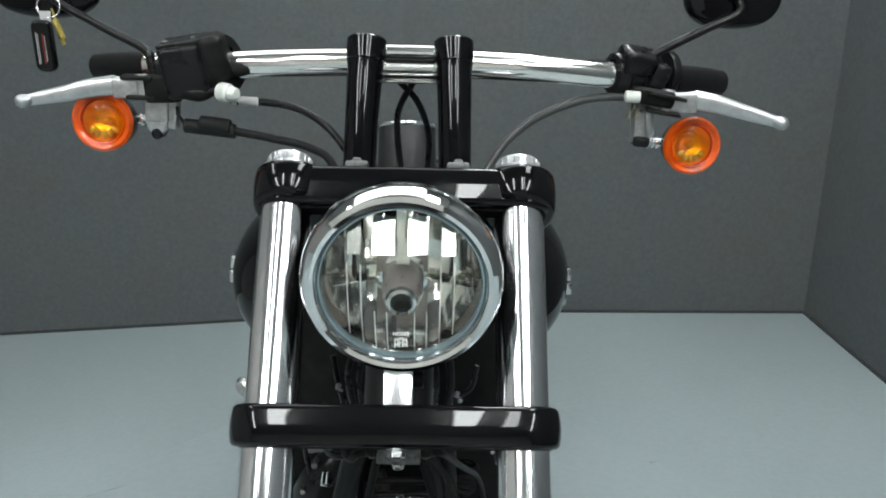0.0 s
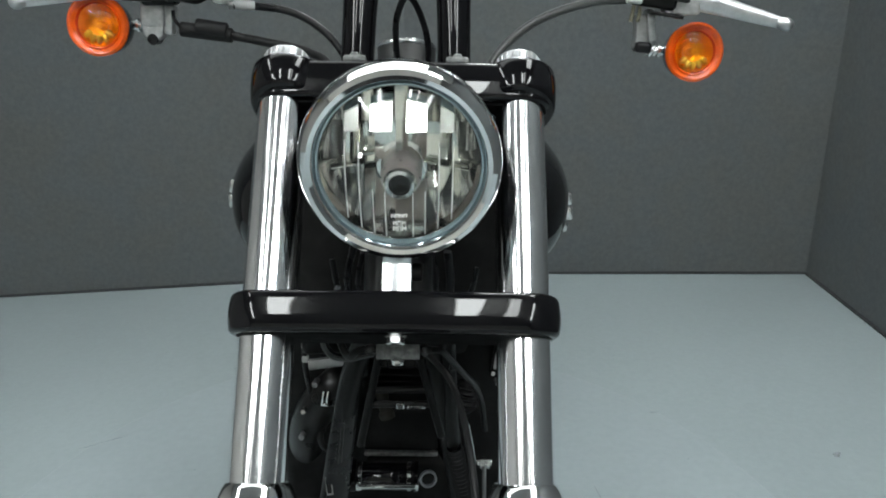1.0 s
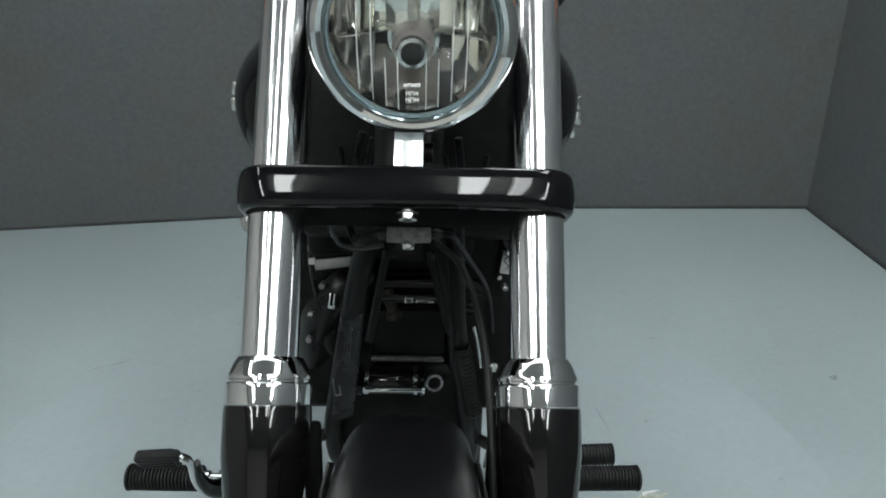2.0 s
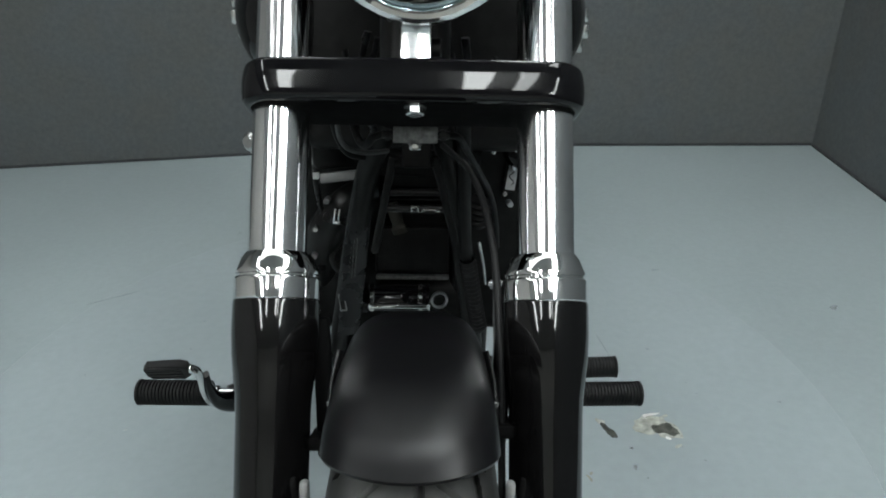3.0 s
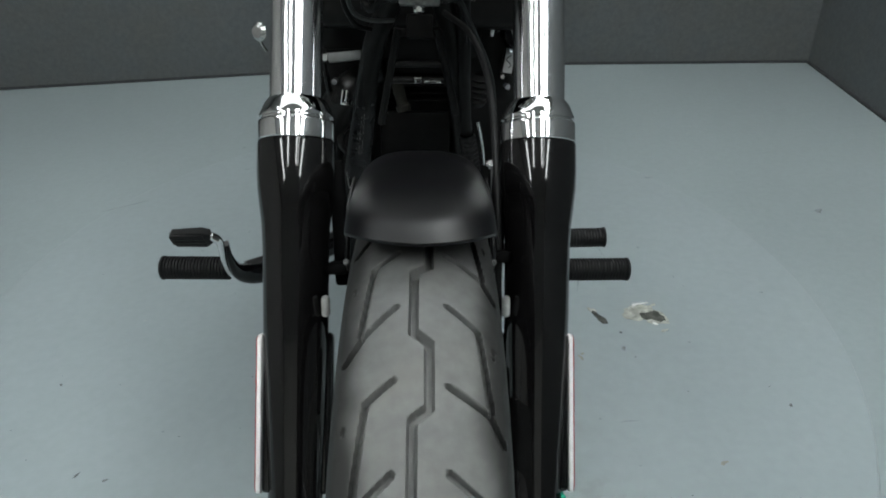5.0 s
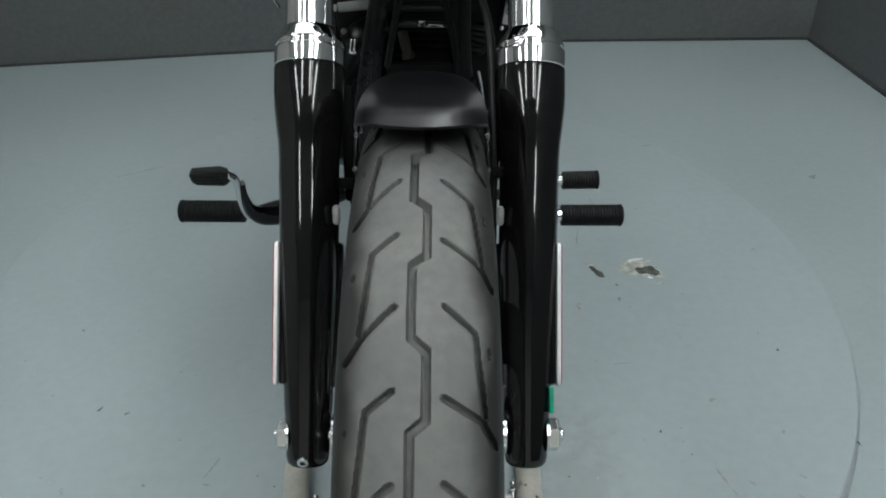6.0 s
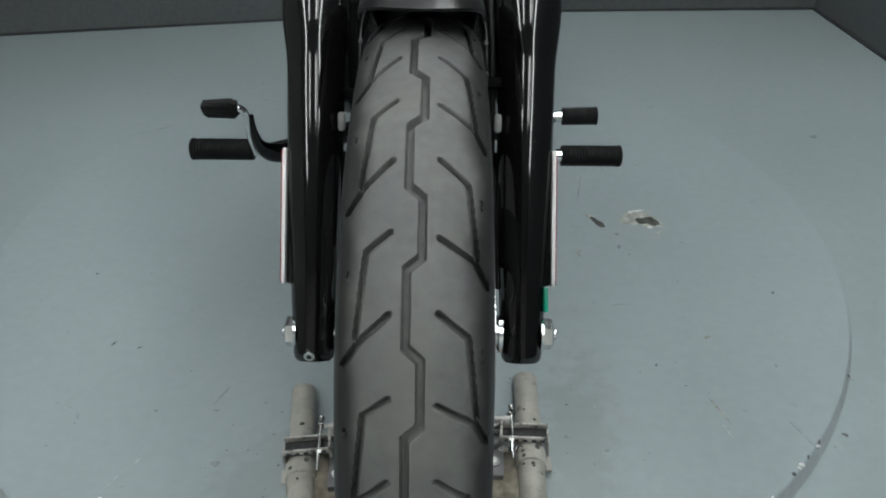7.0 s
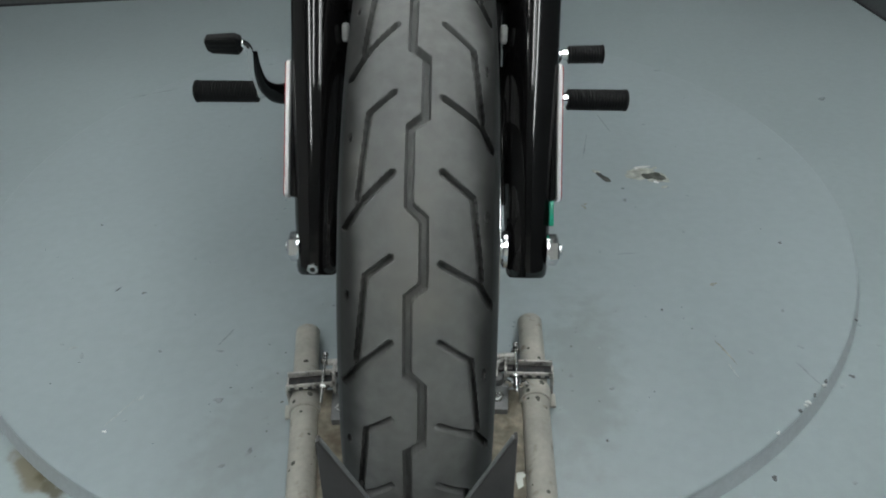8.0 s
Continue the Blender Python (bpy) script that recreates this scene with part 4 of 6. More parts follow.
part("headlight_bracket", sweep([fk(0.002, -0.010, 0.615), (0.002, 0.372, 0.900), (0.002, 0.368, 0.922), (0.002, 0.372, 0.945)], [0.0125, 0.0125, 0.012, 0.012], 12, 6, 0.999), M_CHROME, bike, "chrome headlight bracket")
part("bracket_plate", rbox((0.028, 0.006, 0.074), pose(0.002, 0.331, 0.909, -33), 0.0020), M_ALU, bike)
part("bracket_bolt", joined(rod((-0.026, 0.376, 0.934), (0.032, 0.376, 0.934), 0.006, 12), rod((0.014, 0.372, 0.905), (0.026, 0.372, 0.905), 0.009, 14)), M_SATIN, bike)

# -- handlebar --
RISERS = [(-0.050, -0.0445), (0.0565, 0.0535)]
bar = part("handlebar", sweep([(-0.31, 0.628, 1.184), (-0.24, 0.606, 1.186), (-0.14, 0.590, 1.193), (0.004, 0.586, 1.197), (0.15, 0.590, 1.193), (0.25, 0.606, 1.186), (0.32, 0.632, 1.182)], 0.0158, 28), M_BAR, bike, "polished chrome handlebar")
for x0, x1 in RISERS:
    riser = part("riser", sweep([(x0, 0.515, 1.070), (x0 * 0.98 + x1 * 0.02, 0.519, 1.083), (x0 * 0.6 + x1 * 0.4, 0.537, 1.140), (x0 * 0.2 + x1 * 0.8, 0.554, 1.185), (x1, 0.560, 1.2005)], [0.0178, 0.0182, 0.0186, 0.0200, 0.0212], 30), M_GLOSS, bike, "gloss black riser")
    d = Vector((x1 - x0, 0.048, 0.135)).normalized()
    part("riser_cap", lathe([(0, 0), (0.0208, 0), (0.0222, 0.0012), (0.0226, 0.012), (0.0222, 0.0245), (0.0205, 0.0265), (0.0150, 0.0268), (0.0130, 0.0240), (0, 0.0235)], 32, along(Vector((x1, 0.560, 1.2005)) - d * 0.003, d)), M_GLOSS, riser)
    part("riser_washer", lathe([(0, 0), (0.0235, 0), (0.0235, 0.004), (0.021, 0.007), (0, 0.007)], 28, FORK @ pose(x0, -0.002, 0.855)), M_SATIN, riser)
    part("riser_bolt", joined(rbox((0.024, 0.012, 0.008), FORK @ pose(x0 + 0.002, -0.022, 0.862), 0.003), rbox((0.010, 0.010, 0.006), FORK @ pose(x0 + 0.002, -0.022, 0.867), 0.003)), M_BLOCK, riser, "dull grey locating tab")
part("bar_sleeve", rod((-0.030, 0.574, 1.2088), (0.040, 0.574, 1.2088), 0.0082, 24), M_CHROME, bar, "bright sleeve between the risers")
clamp = part("bar_clamp", joined(rod((-0.030, 0.570, 1.1915), (0.040, 0.570, 1.1915), 0.0088, 20), rbox((0.070, 0.022, 0.004), pose(0.004, 0.572, 1.1800, 20), 0.0015)), M_STEEL, bar)
part("clamp_gap", rbox((0.069, 0.014, 0.003), pose(0.004, 0.570, 1.2005), 0.001), M_SATIN, clamp)
for pts in ([(-0.31, 0.628, 1.184), (-0.35, 0.645, 1.181), (-0.386, 0.662, 1.178)], [(0.315, 0.632, 1.182), (0.36, 0.648, 1.178), (0.395, 0.664, 1.174)]):
    part("grip", sweep(pts, [0.0160, 0.0172, 0.0172, 0.0172, 0.0165], 24), M_RUBBER, bar, "black rubber grip")
# brake side: throttle housing, reservoir and perch
part("switch_housing", joined(lathe([(0.0165, 0), (0.0300, 0.001), (0.0335, 0.005), (0.0345, 0.018), (0.0335, 0.038), (0.0165, 0.040)], 40, along((-0.2035, 0.597, 1.193), (-1, 0.28, -0.22))), rbox((0.030, 0.046, 0.052), pose(-0.2185, 0.588, 1.1985, 8, -14, 6), 0.010, 4),
                              sweep([(-0.210, 0.590, 1.186), (-0.190, 0.585, 1.1855), (-0.176, 0.585, 1.1875)], [0.0125, 0.0085, 0.0045], 14), sweep([(-0.262, 0.578, 1.160), (-0.238, 0.578, 1.157), (-0.217, 0.582, 1.163)], [0.008, 0.009, 0.004], 12)), M_PLASTIC, bar)
mc = part("brake_reservoir", joined(rbox((0.050, 0.046, 0.060), pose(-0.2535, 0.590, 1.1835, 8, -8, 4), 0.007, 4), rbox((0.020, 0.030, 0.030), pose(-0.279, 0.592, 1.180, 0, -10, 0), 0.006, 3)), M_GLOSSY_PLASTIC, bike, "black brake fluid reservoir")
part("reservoir_lid", rbox((0.053, 0.050, 0.0055), pose(-0.2560, 0.592, 1.2150, 8, -9, 4), 0.0022, 3), M_GLOSSY_PLASTIC, mc)
for lx, lz in ((-0.2400, 1.2195), (-0.2720, 1.2145)):
    part("lid_screw", lathe([(0, 0), (0.0035, 0), (0.0032, 0.0012), (0, 0.0016)], 14, pose(lx, 0.577, lz, 8, -9, 4)), M_CAST, mc)
part("lever_perch", joined(rbox((0.040, 0.030, 0.032), pose(-0.282, 0.588, 1.162, 0, -2, 8), 0.005, 3), rbox((0.034, 0.024, 0.0050), pose(-0.306, 0.576, 1.1745, 0, 2, 8), 0.002), rbox((0.032, 0.024, 0.0050), pose(-0.303, 0.576, 1.1525, 0, 2, 8), 0.002)), M_PLASTIC, mc)
part("sight_plug", joined(lathe([(0, 0), (0.0105, 0), (0.0115, 0.003), (0.0105, 0.012), (0.0085, 0.014), (0, 0.014)], 22, along((-0.213, 0.576, 1.160), (1, -0.5, -0.05))),
                          lathe([(0, 0.012), (0.0075, 0.012), (0.0075, 0.022), (0.006, 0.0235), (0, 0.0235)], 8, along((-0.213, 0.576, 1.160), (1, -0.5, -0.05)))), M_PLASTIC_WHITE, mc, "milky plastic plug")


def lever(sx, root, elbow, mid, tip):
    p = [Vector(v) for v in (root, elbow, mid, tip)]
    palm = joined(rbox(((p[1] - p[0]).length + 0.006, 0.013, 0.023), Matrix.Translation((p[0] + p[1]) / 2 + Vector((0, 0, -0.003))) @ (p[1] - p[0]).to_track_quat("X", "Z").to_matrix().to_4x4(), 0.003, 3),
                  rod((p[0].x, p[0].y, p[0].z - 0.016), (p[0].x, p[0].y, p[0].z + 0.012), 0.0085, 18))
    ob = part("hand_lever", joined(sweep([p[1] + (p[1] - p[2]) * 0.05, p[1], p[1].lerp(p[2], 0.5) + Vector((0, 0, 0.001)), p[2], p[2].lerp(p[3], 0.6), p[3]], [0.0085, 0.0112, 0.0110, 0.0094, 0.0076, 0.0060], 18, 8, 0.55),
                                   lathe([(0, -0.010), (0.0048, -0.009), (0.0070, -0.004), (0.0080, 0.001), (0.0068, 0.006), (0.004, 0.0085), (0, 0.009)], 24, along(p[3], p[3] - p[2]))), M_LEVER, bike, "dull aluminium hand lever with ball end")
    part("lever_palm", palm, M_CAST_PALE, ob, "dull cast lever pivot")
    return ob


lever(-1, (-0.303, 0.580, 1.1655), (-0.333, 0.577, 1.1655), (-0.385, 0.572, 1.1560), (-0.4315, 0.562, 1.1470))
lever(1, (0.306, 0.585, 1.1605), (0.337, 0.580, 1.1620), (0.385, 0.573, 1.1520), (0.4340, 0.562, 1.1395))
# clutch side: switch housing and perch
sw = part("switch_housing", joined(lathe([(0.0165, -0.012), (0.023, -0.010), (0.0265, -0.002), (0.0275, 0.012), (0.0275, 0.038), (0.025, 0.046), (0.0165, 0.048)], 32, along((0.252, 0.607, 1.188), (1, 0.28, -0.03))),
                                   rbox((0.040, 0.040, 0.030), pose(0.268, 0.598, 1.203, 20, 10, 12), 0.008, 3), rbox((0.020, 0.024, 0.030), pose(0.296, 0.596, 1.186, 0, 20, 0), 0.005), *[lathe([(0.0262, 0), (0.0292, 0.001), (0.0292, 0.004), (0.0262, 0.005)], 32, along((0.254 + 0.016 * q, 0.6076 + 0.0045 * q, 1.188), (1, 0.28, -0.03))) for q in range(3)]), M_GLOSSY_PLASTIC, bar)
part("switch_ring", lathe([(0.0165, 0), (0.0290, 0), (0.0300, 0.004), (0.0290, 0.010), (0.0165, 0.010)], 32, along((0.307, 0.622, 1.186), (1, 0.28, -0.03))), M_GLOSSY_PLASTIC, sw)
perch = part("lever_perch", joined(rbox((0.052, 0.028, 0.020), pose(0.288, 0.588, 1.164, 0, 8, -8), 0.005, 3), rbox((0.046, 0.022, 0.0045), pose(0.302, 0.576, 1.166, 0, 10, -8), 0.002), rbox((0.040, 0.022, 0.0045), pose(0.300, 0.576, 1.147, 0, 8, -8), 0.002)), M_PLASTIC, bike, "black clutch lever perch")
part("cable_ferrule", rod((0.2545, 0.578, 1.1645), (0.2715, 0.577, 1.1640), 0.0068, 16), M_PLASTIC_WHITE, perch)
part("wire_tails", joined(sweep([(0.268, 0.592, 1.160), (0.266, 0.590, 1.148), (0.264, 0.588, 1.138)], 0.0025, 8), sweep([(0.274, 0.592, 1.158), (0.274, 0.590, 1.146), (0.272, 0.588, 1.138)], 0.0022, 8)), M_WIRE, perch)


# -- turn signals on the handlebar --
def turn_signal(c, bracket_from):
    c = Vector(c)
    f = Vector((0, -1, 0.10)).normalized()
    m = along(c, f)
    ob = part("turn_signal", lathe([(0, -0.052), (0.012, -0.050), (0.024, -0.040), (0.031, -0.022), (0.0335, -0.004), (0.0335, 0.0), (0.0240, 0.0), (0.0235, -0.0130), (0, -0.0140)], 40, m), M_GLOSS, bike, "round amber turn signal with black housing")
    part("lens_body", lathe([(0.0335, 0.0003), (0.0350, 0.002), (0.0352, 0.006), (0.0325, 0.0085), (0.0290, 0.0080), (0.0270, 0.0062), (0.0255, 0.0068), (0.0240, 0.0030), (0.0238, 0.0012)], 48, m), M_AMBER_BODY, ob, "orange reflective lens body")
    part("lens_backing", lathe([(0.0239, 0.0022), (0.0215, -0.0030), (0.0170, -0.0085), (0.0165, -0.0070), (0.0110, -0.0110), (0.0105, -0.0095), (0.0050, -0.0115), (0.0045, -0.0030), (0.0030, -0.0010), (0, -0.0005)], 40, m), M_AMBER_DISC, ob, "stepped reflective backing", 20)
    part("lens_dome", lathe([(0.0246, 0.0066), (0.0230, 0.0100), (0.0185, 0.0128), (0.0110, 0.0146), (0, 0.0152)], 44, m), M_AMBER, ob, "clear amber dome").visible_shadow = False
    part("lens_ring", lathe([(0.0270, 0.0068), (0.0262, 0.0082), (0.0248, 0.0076), (0.0246, 0.0064)], 44, m), M_AMBER_BODY, ob)
    for q in range(5):
        a = 218 + 26 * q
        part("prism", joined(lathe([(0, -0.0060), (0.0028, -0.004), (0.0042, 0.0), (0.0034, 0.004), (0, 0.0056)], 10, m @ pose(0.0160 * math.cos(radians(a)), 0.0160 * math.sin(radians(a)), 0.0036, 0, 0, a - 90) @ Matrix.Rotation(math.pi / 2, 4, "X"))), M_AMBER_BRIGHT, ob)
    b = Vector(bracket_from)
    d = (b - c)
    d.y *= 0.2
    s = c + Vector((0.030 * (1 if d.x > 0 else -1), 0.018, 0.0))
    e = Vector((b.x, s.y, s.z))
    sgn = 1 if d.x > 0 else -1
    part("signal_stem", joined(rod(s, e, 0.0055, 14), *[lathe([(0, 0), (0.0078, 0), (0.0078, 0.003), (0, 0.003)], 6 if k == 1 else 16, along(s.lerp(e, 0.25 + 0.22 * k), (sgn, 0, 0))) for k in range(3)]), M_STEEL, ob, "threaded zinc stem")
    return ob


turn_signal((-0.3555, 0.588, 1.1225), (-0.296, 0.6, 1.12))
turn_signal((0.351, 0.612, 1.103), (0.296, 0.6, 1.11))
lb = part("signal_bracket", joined(rbox((0.027, 0.022, 0.026), pose(-0.2955, 0.600, 1.1345, 0, 4, 10), 0.003, 3), prism([(-0.309, 1.126), (-0.283, 1.126), (-0.284, 1.112), (-0.291, 1.106), (-0.303, 1.107), (-0.308, 1.114)], -0.009, 0.009, pose(0, 0.600, 0, 90), 0.003),
                              rbox((0.014, 0.016, 0.034), pose(-0.279, 0.602, 1.130, 0, 8, 0), 0.003)), M_CAST_PALE, bike, "cast aluminium signal bracket")
part("bracket_foot", rod((-0.297, 0.590, 1.1075), (-0.297, 0.610, 1.1075), 0.0065, 16), M_GLOSSY_PLASTIC, lb)
rb = part("signal_bracket", joined(prism([(0.273, 1.146), (0.296, 1.146), (0.291, 1.126), (0.297, 1.120), (0.297, 1.107), (0.274, 1.107), (0.2745, 1.122)], -0.009, 0.009, pose(0, 0.606, 0, 90), 0.003), rbox((0.009, 0.020, 0.036), pose(0.2905, 0.600, 1.134, 0, -10, 0), 0.002)), M_CAST_PALE, bike, "cast aluminium signal bracket")
part("bracket_foot", rbox((0.020, 0.022, 0.013), pose(0.2845, 0.602, 1.1085, 0, 6, 0), 0.004, 3), M_GLOSSY_PLASTIC, rb)


# -- mirrors --
def mirror(c, a, b, stem):
    ob = part("mirror", joined(prism([(a * math.copysign(abs(math.cos(t)) ** 0.8, math.cos(t)), b * math.copysign(abs(math.sin(t)) ** 0.8, math.sin(t))) for t in np.linspace(0, 2 * math.pi, 41)[:-1]],
                                     -0.011, 0.011, pose(*c, 82, 0, 0), 0.007, 4), rod((c[0], c[1] - 0.022, c[2]), (c[0], c[1], c[2]), 0.010)), M_GLOSS, bike, "oval black-backed mirror")
    part("mirror_stem", sweep(stem, [0.0058, 0.0056, 0.0048, 0.0044], 14), M_SATIN, ob, "black mirror stem")
    part("mirror_glass", prism([(0.92 * a * math.cos(t), 0.90 * b * math.sin(t)) for t in np.linspace(0, 2 * math.pi, 33)[:-1]], -0.0125, -0.0112, pose(*c, 82, 0, 0)), M_CHROME, ob)
    return ob


mirror((-0.420, 0.626, 1.276), 0.063, 0.040, [(-0.293, 0.590, 1.165), (-0.2945, 0.592, 1.188), (-0.303, 0.595, 1.205), (-0.345, 0.598, 1.226), (-0.402, 0.606, 1.256), (-0.405, 0.615, 1.272)])
mirror((0.382, 0.626, 1.282), 0.057, 0.041, [(0.280, 0.592, 1.168), (0.280, 0.594, 1.193), (0.288, 0.596, 1.210), (0.340, 0.598, 1.238), (0.383, 0.602, 1.259), (0.382, 0.612, 1.278)])

# -- cables --
CABLES = [
    ([(-0.200, 0.59, 1.148), (-0.175, 0.60, 1.147), (-0.135, 0.60, 1.141), (-0.102, 0.595, 1.125), (-0.075, 0.58, 1.100), (-0.05, 0.55, 1.06), (-0.03, 0.52, 0.98)], 0.0046, M_GLOSSY_PLASTIC),
    ([(-0.205, 0.58, 1.115), (-0.159, 0.58, 1.107), (-0.111, 0.57, 1.098), (-0.083, 0.55, 1.082), (-0.06, 0.52, 1.02)], 0.0050, M_RUBBER),
    ([(0.264, 0.592, 1.163), (0.216, 0.60, 1.158), (0.160, 0.585, 1.140), (0.121, 0.56, 1.116), (0.094, 0.535, 1.085), (0.07, 0.52, 1.03), (0.055, 0.50, 0.93)], 0.0050, M_CABLE),
    ([(-0.012, 0.590, 1.178), (0.013, 0.60, 1.150), (0.027, 0.61, 1.107), (0.025, 0.61, 1.065), (0.02, 0.60, 1.03)], 0.0040, M_GLOSSY_PLASTIC),
    ([(0.010, 0.590, 1.178), (-0.009, 0.60, 1.143), (-0.012, 0.61, 1.107), (-0.007, 0.61, 1.065), (-0.005, 0.60, 1.03)], 0.0040, M_GLOSSY_PLASTIC),
]
for pts, r, mt in CABLES:
    part("cable", sweep(pts, r, 12), mt, bike, "black sheathed cable")
part("cable_sheath", joined(rod((-0.258, 0.575, 1.121), (-0.200, 0.580, 1.114), 0.0085, 18), rod((-0.240, 0.575, 1.124), (-0.205, 0.578, 1.119), 0.0095, 18)), M_RUBBER, bike, "thick black connector sheath")
part("cable_end", rod((-0.205, 0.590, 1.149), (-0.176, 0.597, 1.147), 0.0055, 16), M_LABEL_GREY, bike, "grey plastic cable end")
part("signal_wire", sweep([(-0.270, 0.592, 1.140), (-0.268, 0.588, 1.130), (-0.258, 0.580, 1.122)], 0.0022, 8), M_RUBBER, bike)

# -- fender --
def fender_mesh():
    cols, rows = 41, 64
    verts, faces = [], []
    for lift in (0.0, -0.0025):
        for i in range(rows + 1):
            for j in range(cols + 1):
                s = -1 + 2 * j / cols
                u = math.sin(abs(s) * math.pi / 2)
                x = math.copysign(0.0560 * u, s)
                w = min(1.0, i / 40)
                drop = 0.023 + 0.022 * w * w * (3 - 2 * w)
                g = min(1.0, max(0.0, (i - 10) / 24))
                r = 0.3812 + 0.014 * g * g * (3 - 2 * g) - drop * (1 - max(0.0, 1 - u ** 2.94) ** 0.34) + lift
                front = 4.8 - 7.0 * abs(s) ** 2.0
                a = radians(front - (front + 88) * i / rows)
                roll_in = 0.004 * max(0, 1 - i / 2.0)
                verts.append((0.005 + x * (1 + lift * 6), -(r - roll_in) * math.sin(a), AXLE_Z + (r - roll_in) * math.cos(a)))
    w, block = cols + 1, (rows + 1) * (cols + 1)
    for i in range(rows):
        for j in range(cols):
            a = i * w + j
            faces.append((a, a + 1, a + w + 1, a + w))
            b = a + block
            faces.append((b, b + w, b + w + 1, b + 1))
    for j in range(cols):
        faces.append((j, j + block, j + 1 + block, j + 1))
        a = rows * w + j
        faces.append((a, a + 1, a + 1 + block, a + block))
    for i in range(rows):
        a = i * w
        faces.append((a, a + w, a + w + block, a + block))
        a = i * w + cols
        faces.append((a, a + block, a + w + block, a + w))
    me = bpy.data.meshes.new("front_fender")
    me.from_pydata(verts, [], faces)
    me.update()
    return me


fender = finish("front_fender", fender_mesh(), M_MATTE, bike, "short satin matte black front fender", 50)
for sx in (-1, 1):
    x = sx * 0.066 + 0.004
    part("fender_strut", sweep([(x * 0.90, 0.16, 0.705), (x, 0.14, 0.680), (x * 1.02, 0.120, 0.650), (x * 1.03, 0.125, 0.630)], 0.006, 10, 6, 0.4), M_SATIN, fender)
    for by, bz in ((0.10, 0.652), (0.128, 0.676)):
        part("fender_bolt", lathe([(0, 0), (0.0030, 0), (0.0030, 0.0015), (0.002, 0.0025), (0, 0.0025)], 12, along((x * 1.0, by, bz), (sx * 0.5, -1, 0.3))), M_BLOCK, fender)
for sx, x0, z0 in ((-1, -0.0800, 0.585), (1, 0.0840, 0.600)):
    part("fender_bracket", joined(rbox((0.016, 0.012, 0.130), pose(x0, 0.205, z0 + 0.045, -30, sx * 4, 0), 0.004), rbox((0.020, 0.05, 0.012), pose(x0, 0.175, z0 + 0.01, -30), 0.003)), M_UNDERSIDE, fender, "black steel fender bracket")
part("brake_caliper", joined(rbox((0.030, 0.075, 0.085), pose(0.077, 0.105, 0.470, -35), 0.012, 3), rod((0.088, 0.10, 0.45), (0.098, 0.10, 0.45), 0.018), rod((0.088, 0.125, 0.49), (0.098, 0.125, 0.49), 0.018)), M_SATIN, bike, "black brake caliper")
part("brake_line", sweep([(0.085, 0.13, 0.52), (0.083, 0.16, 0.60), (0.080, 0.20, 0.68), (0.075, 0.27, 0.75), (0.060, 0.36, 0.78), (0.03, 0.42, 0.79)], 0.0035, 10), M_RUBBER, bike)

# -- fuel tank and console --
def tank_mesh():
    n, w = 40, 56
    bm = bmesh.new()
    rings = []
    for i in range(n + 1):
        t = i / n
        y = 0.585 + 0.70 * t
        k = math.sin(math.pi * min(1, (t * 1.0) ** 0.62)) ** 0.55 if 0 < t < 1 else 0.0
        hw, hh = 0.260 * k, 0.138 * k
        zc = 0.858 + 0.03 * t
        ring = []
        for q in range(w):
            a = 2 * math.pi * q / w
            cx, cz = math.cos(a), math.sin(a)
            px = math.copysign(abs(cx) ** 0.85, cx) * hw
            pz = math.copysign(abs(cz) ** 0.9, cz) * hh
            ring.append(bm.verts.new((px - 0.012, y, zc + pz)))
        rings.append(ring)
    for a, b in zip(rings, rings[1:]):
        for q in range(w):
            j = (q + 1) % w
            bm.faces.new((a[q], a[j], b[j], b[q]))
    bmesh.ops.remove_doubles(bm, verts=bm.verts, dist=1e-5)
    bmesh.ops.recalc_face_normals(bm, faces=bm.faces)
    return bm


tank = part("fuel_tank", tank_mesh(), M_GLOSS, bike, "gloss black teardrop fuel tank", 60)
for sx in (-1, 1):
    for q in range(3):
        part("tank_emblem", rbox((0.014, 0.050 - 0.010 * abs(q - 1), 0.021), pose(sx * (0.2600 - 0.004 * abs(q - 1)) - 0.012, 0.79 + 0.008 * q, 0.845 + 0.024 * (1 - q) + (0.012 if sx < 0 else 0.0), 0, sx * 6 * (q - 1), 0), 0.003, 2), M_STEEL, tank, "chrome tank emblem bars")
part("console", lathe([(0, -0.03), (0.043, -0.03), (0.043, 0.060), (0.041, 0.064), (0, 0.064)], 48, pose(-0.006, 0.79, 1.027, -20)), M_POD, tank, "dark instrument pod")
part("gauge_bezel", lathe([(0.038, 0.060), (0.0437, 0.060), (0.0448, 0.062), (0.0442, 0.0655), (0.040, 0.0670), (0.038, 0.064), (0.038, 0.060)], 56, pose(-0.006, 0.79, 1.027, -20)), M_ALU, tank, "chrome gauge bezel")

# -- frame, engine and what shows between the fork legs --
part("downtube", sweep([(-0.030, 0.470, 0.800), (-0.058, 0.500, 0.730), (-0.082, 0.545, 0.620), (-0.110, 0.605, 0.470), (-0.130, 0.650, 0.350), (-0.13, 0.72, 0.24), (-0.13, 0.95, 0.20)], 0.0145, 18), M_ENGINE, bike, "black frame downtube")
part("downtube", sweep([(0.028, 0.470, 0.800), (0.045, 0.500, 0.720), (0.062, 0.550, 0.600), (0.082, 0.605, 0.450), (0.095, 0.650, 0.340), (0.10, 0.72, 0.24), (0.10, 0.95, 0.20)], 0.0145, 18), M_ENGINE, bike, "black frame downtube")
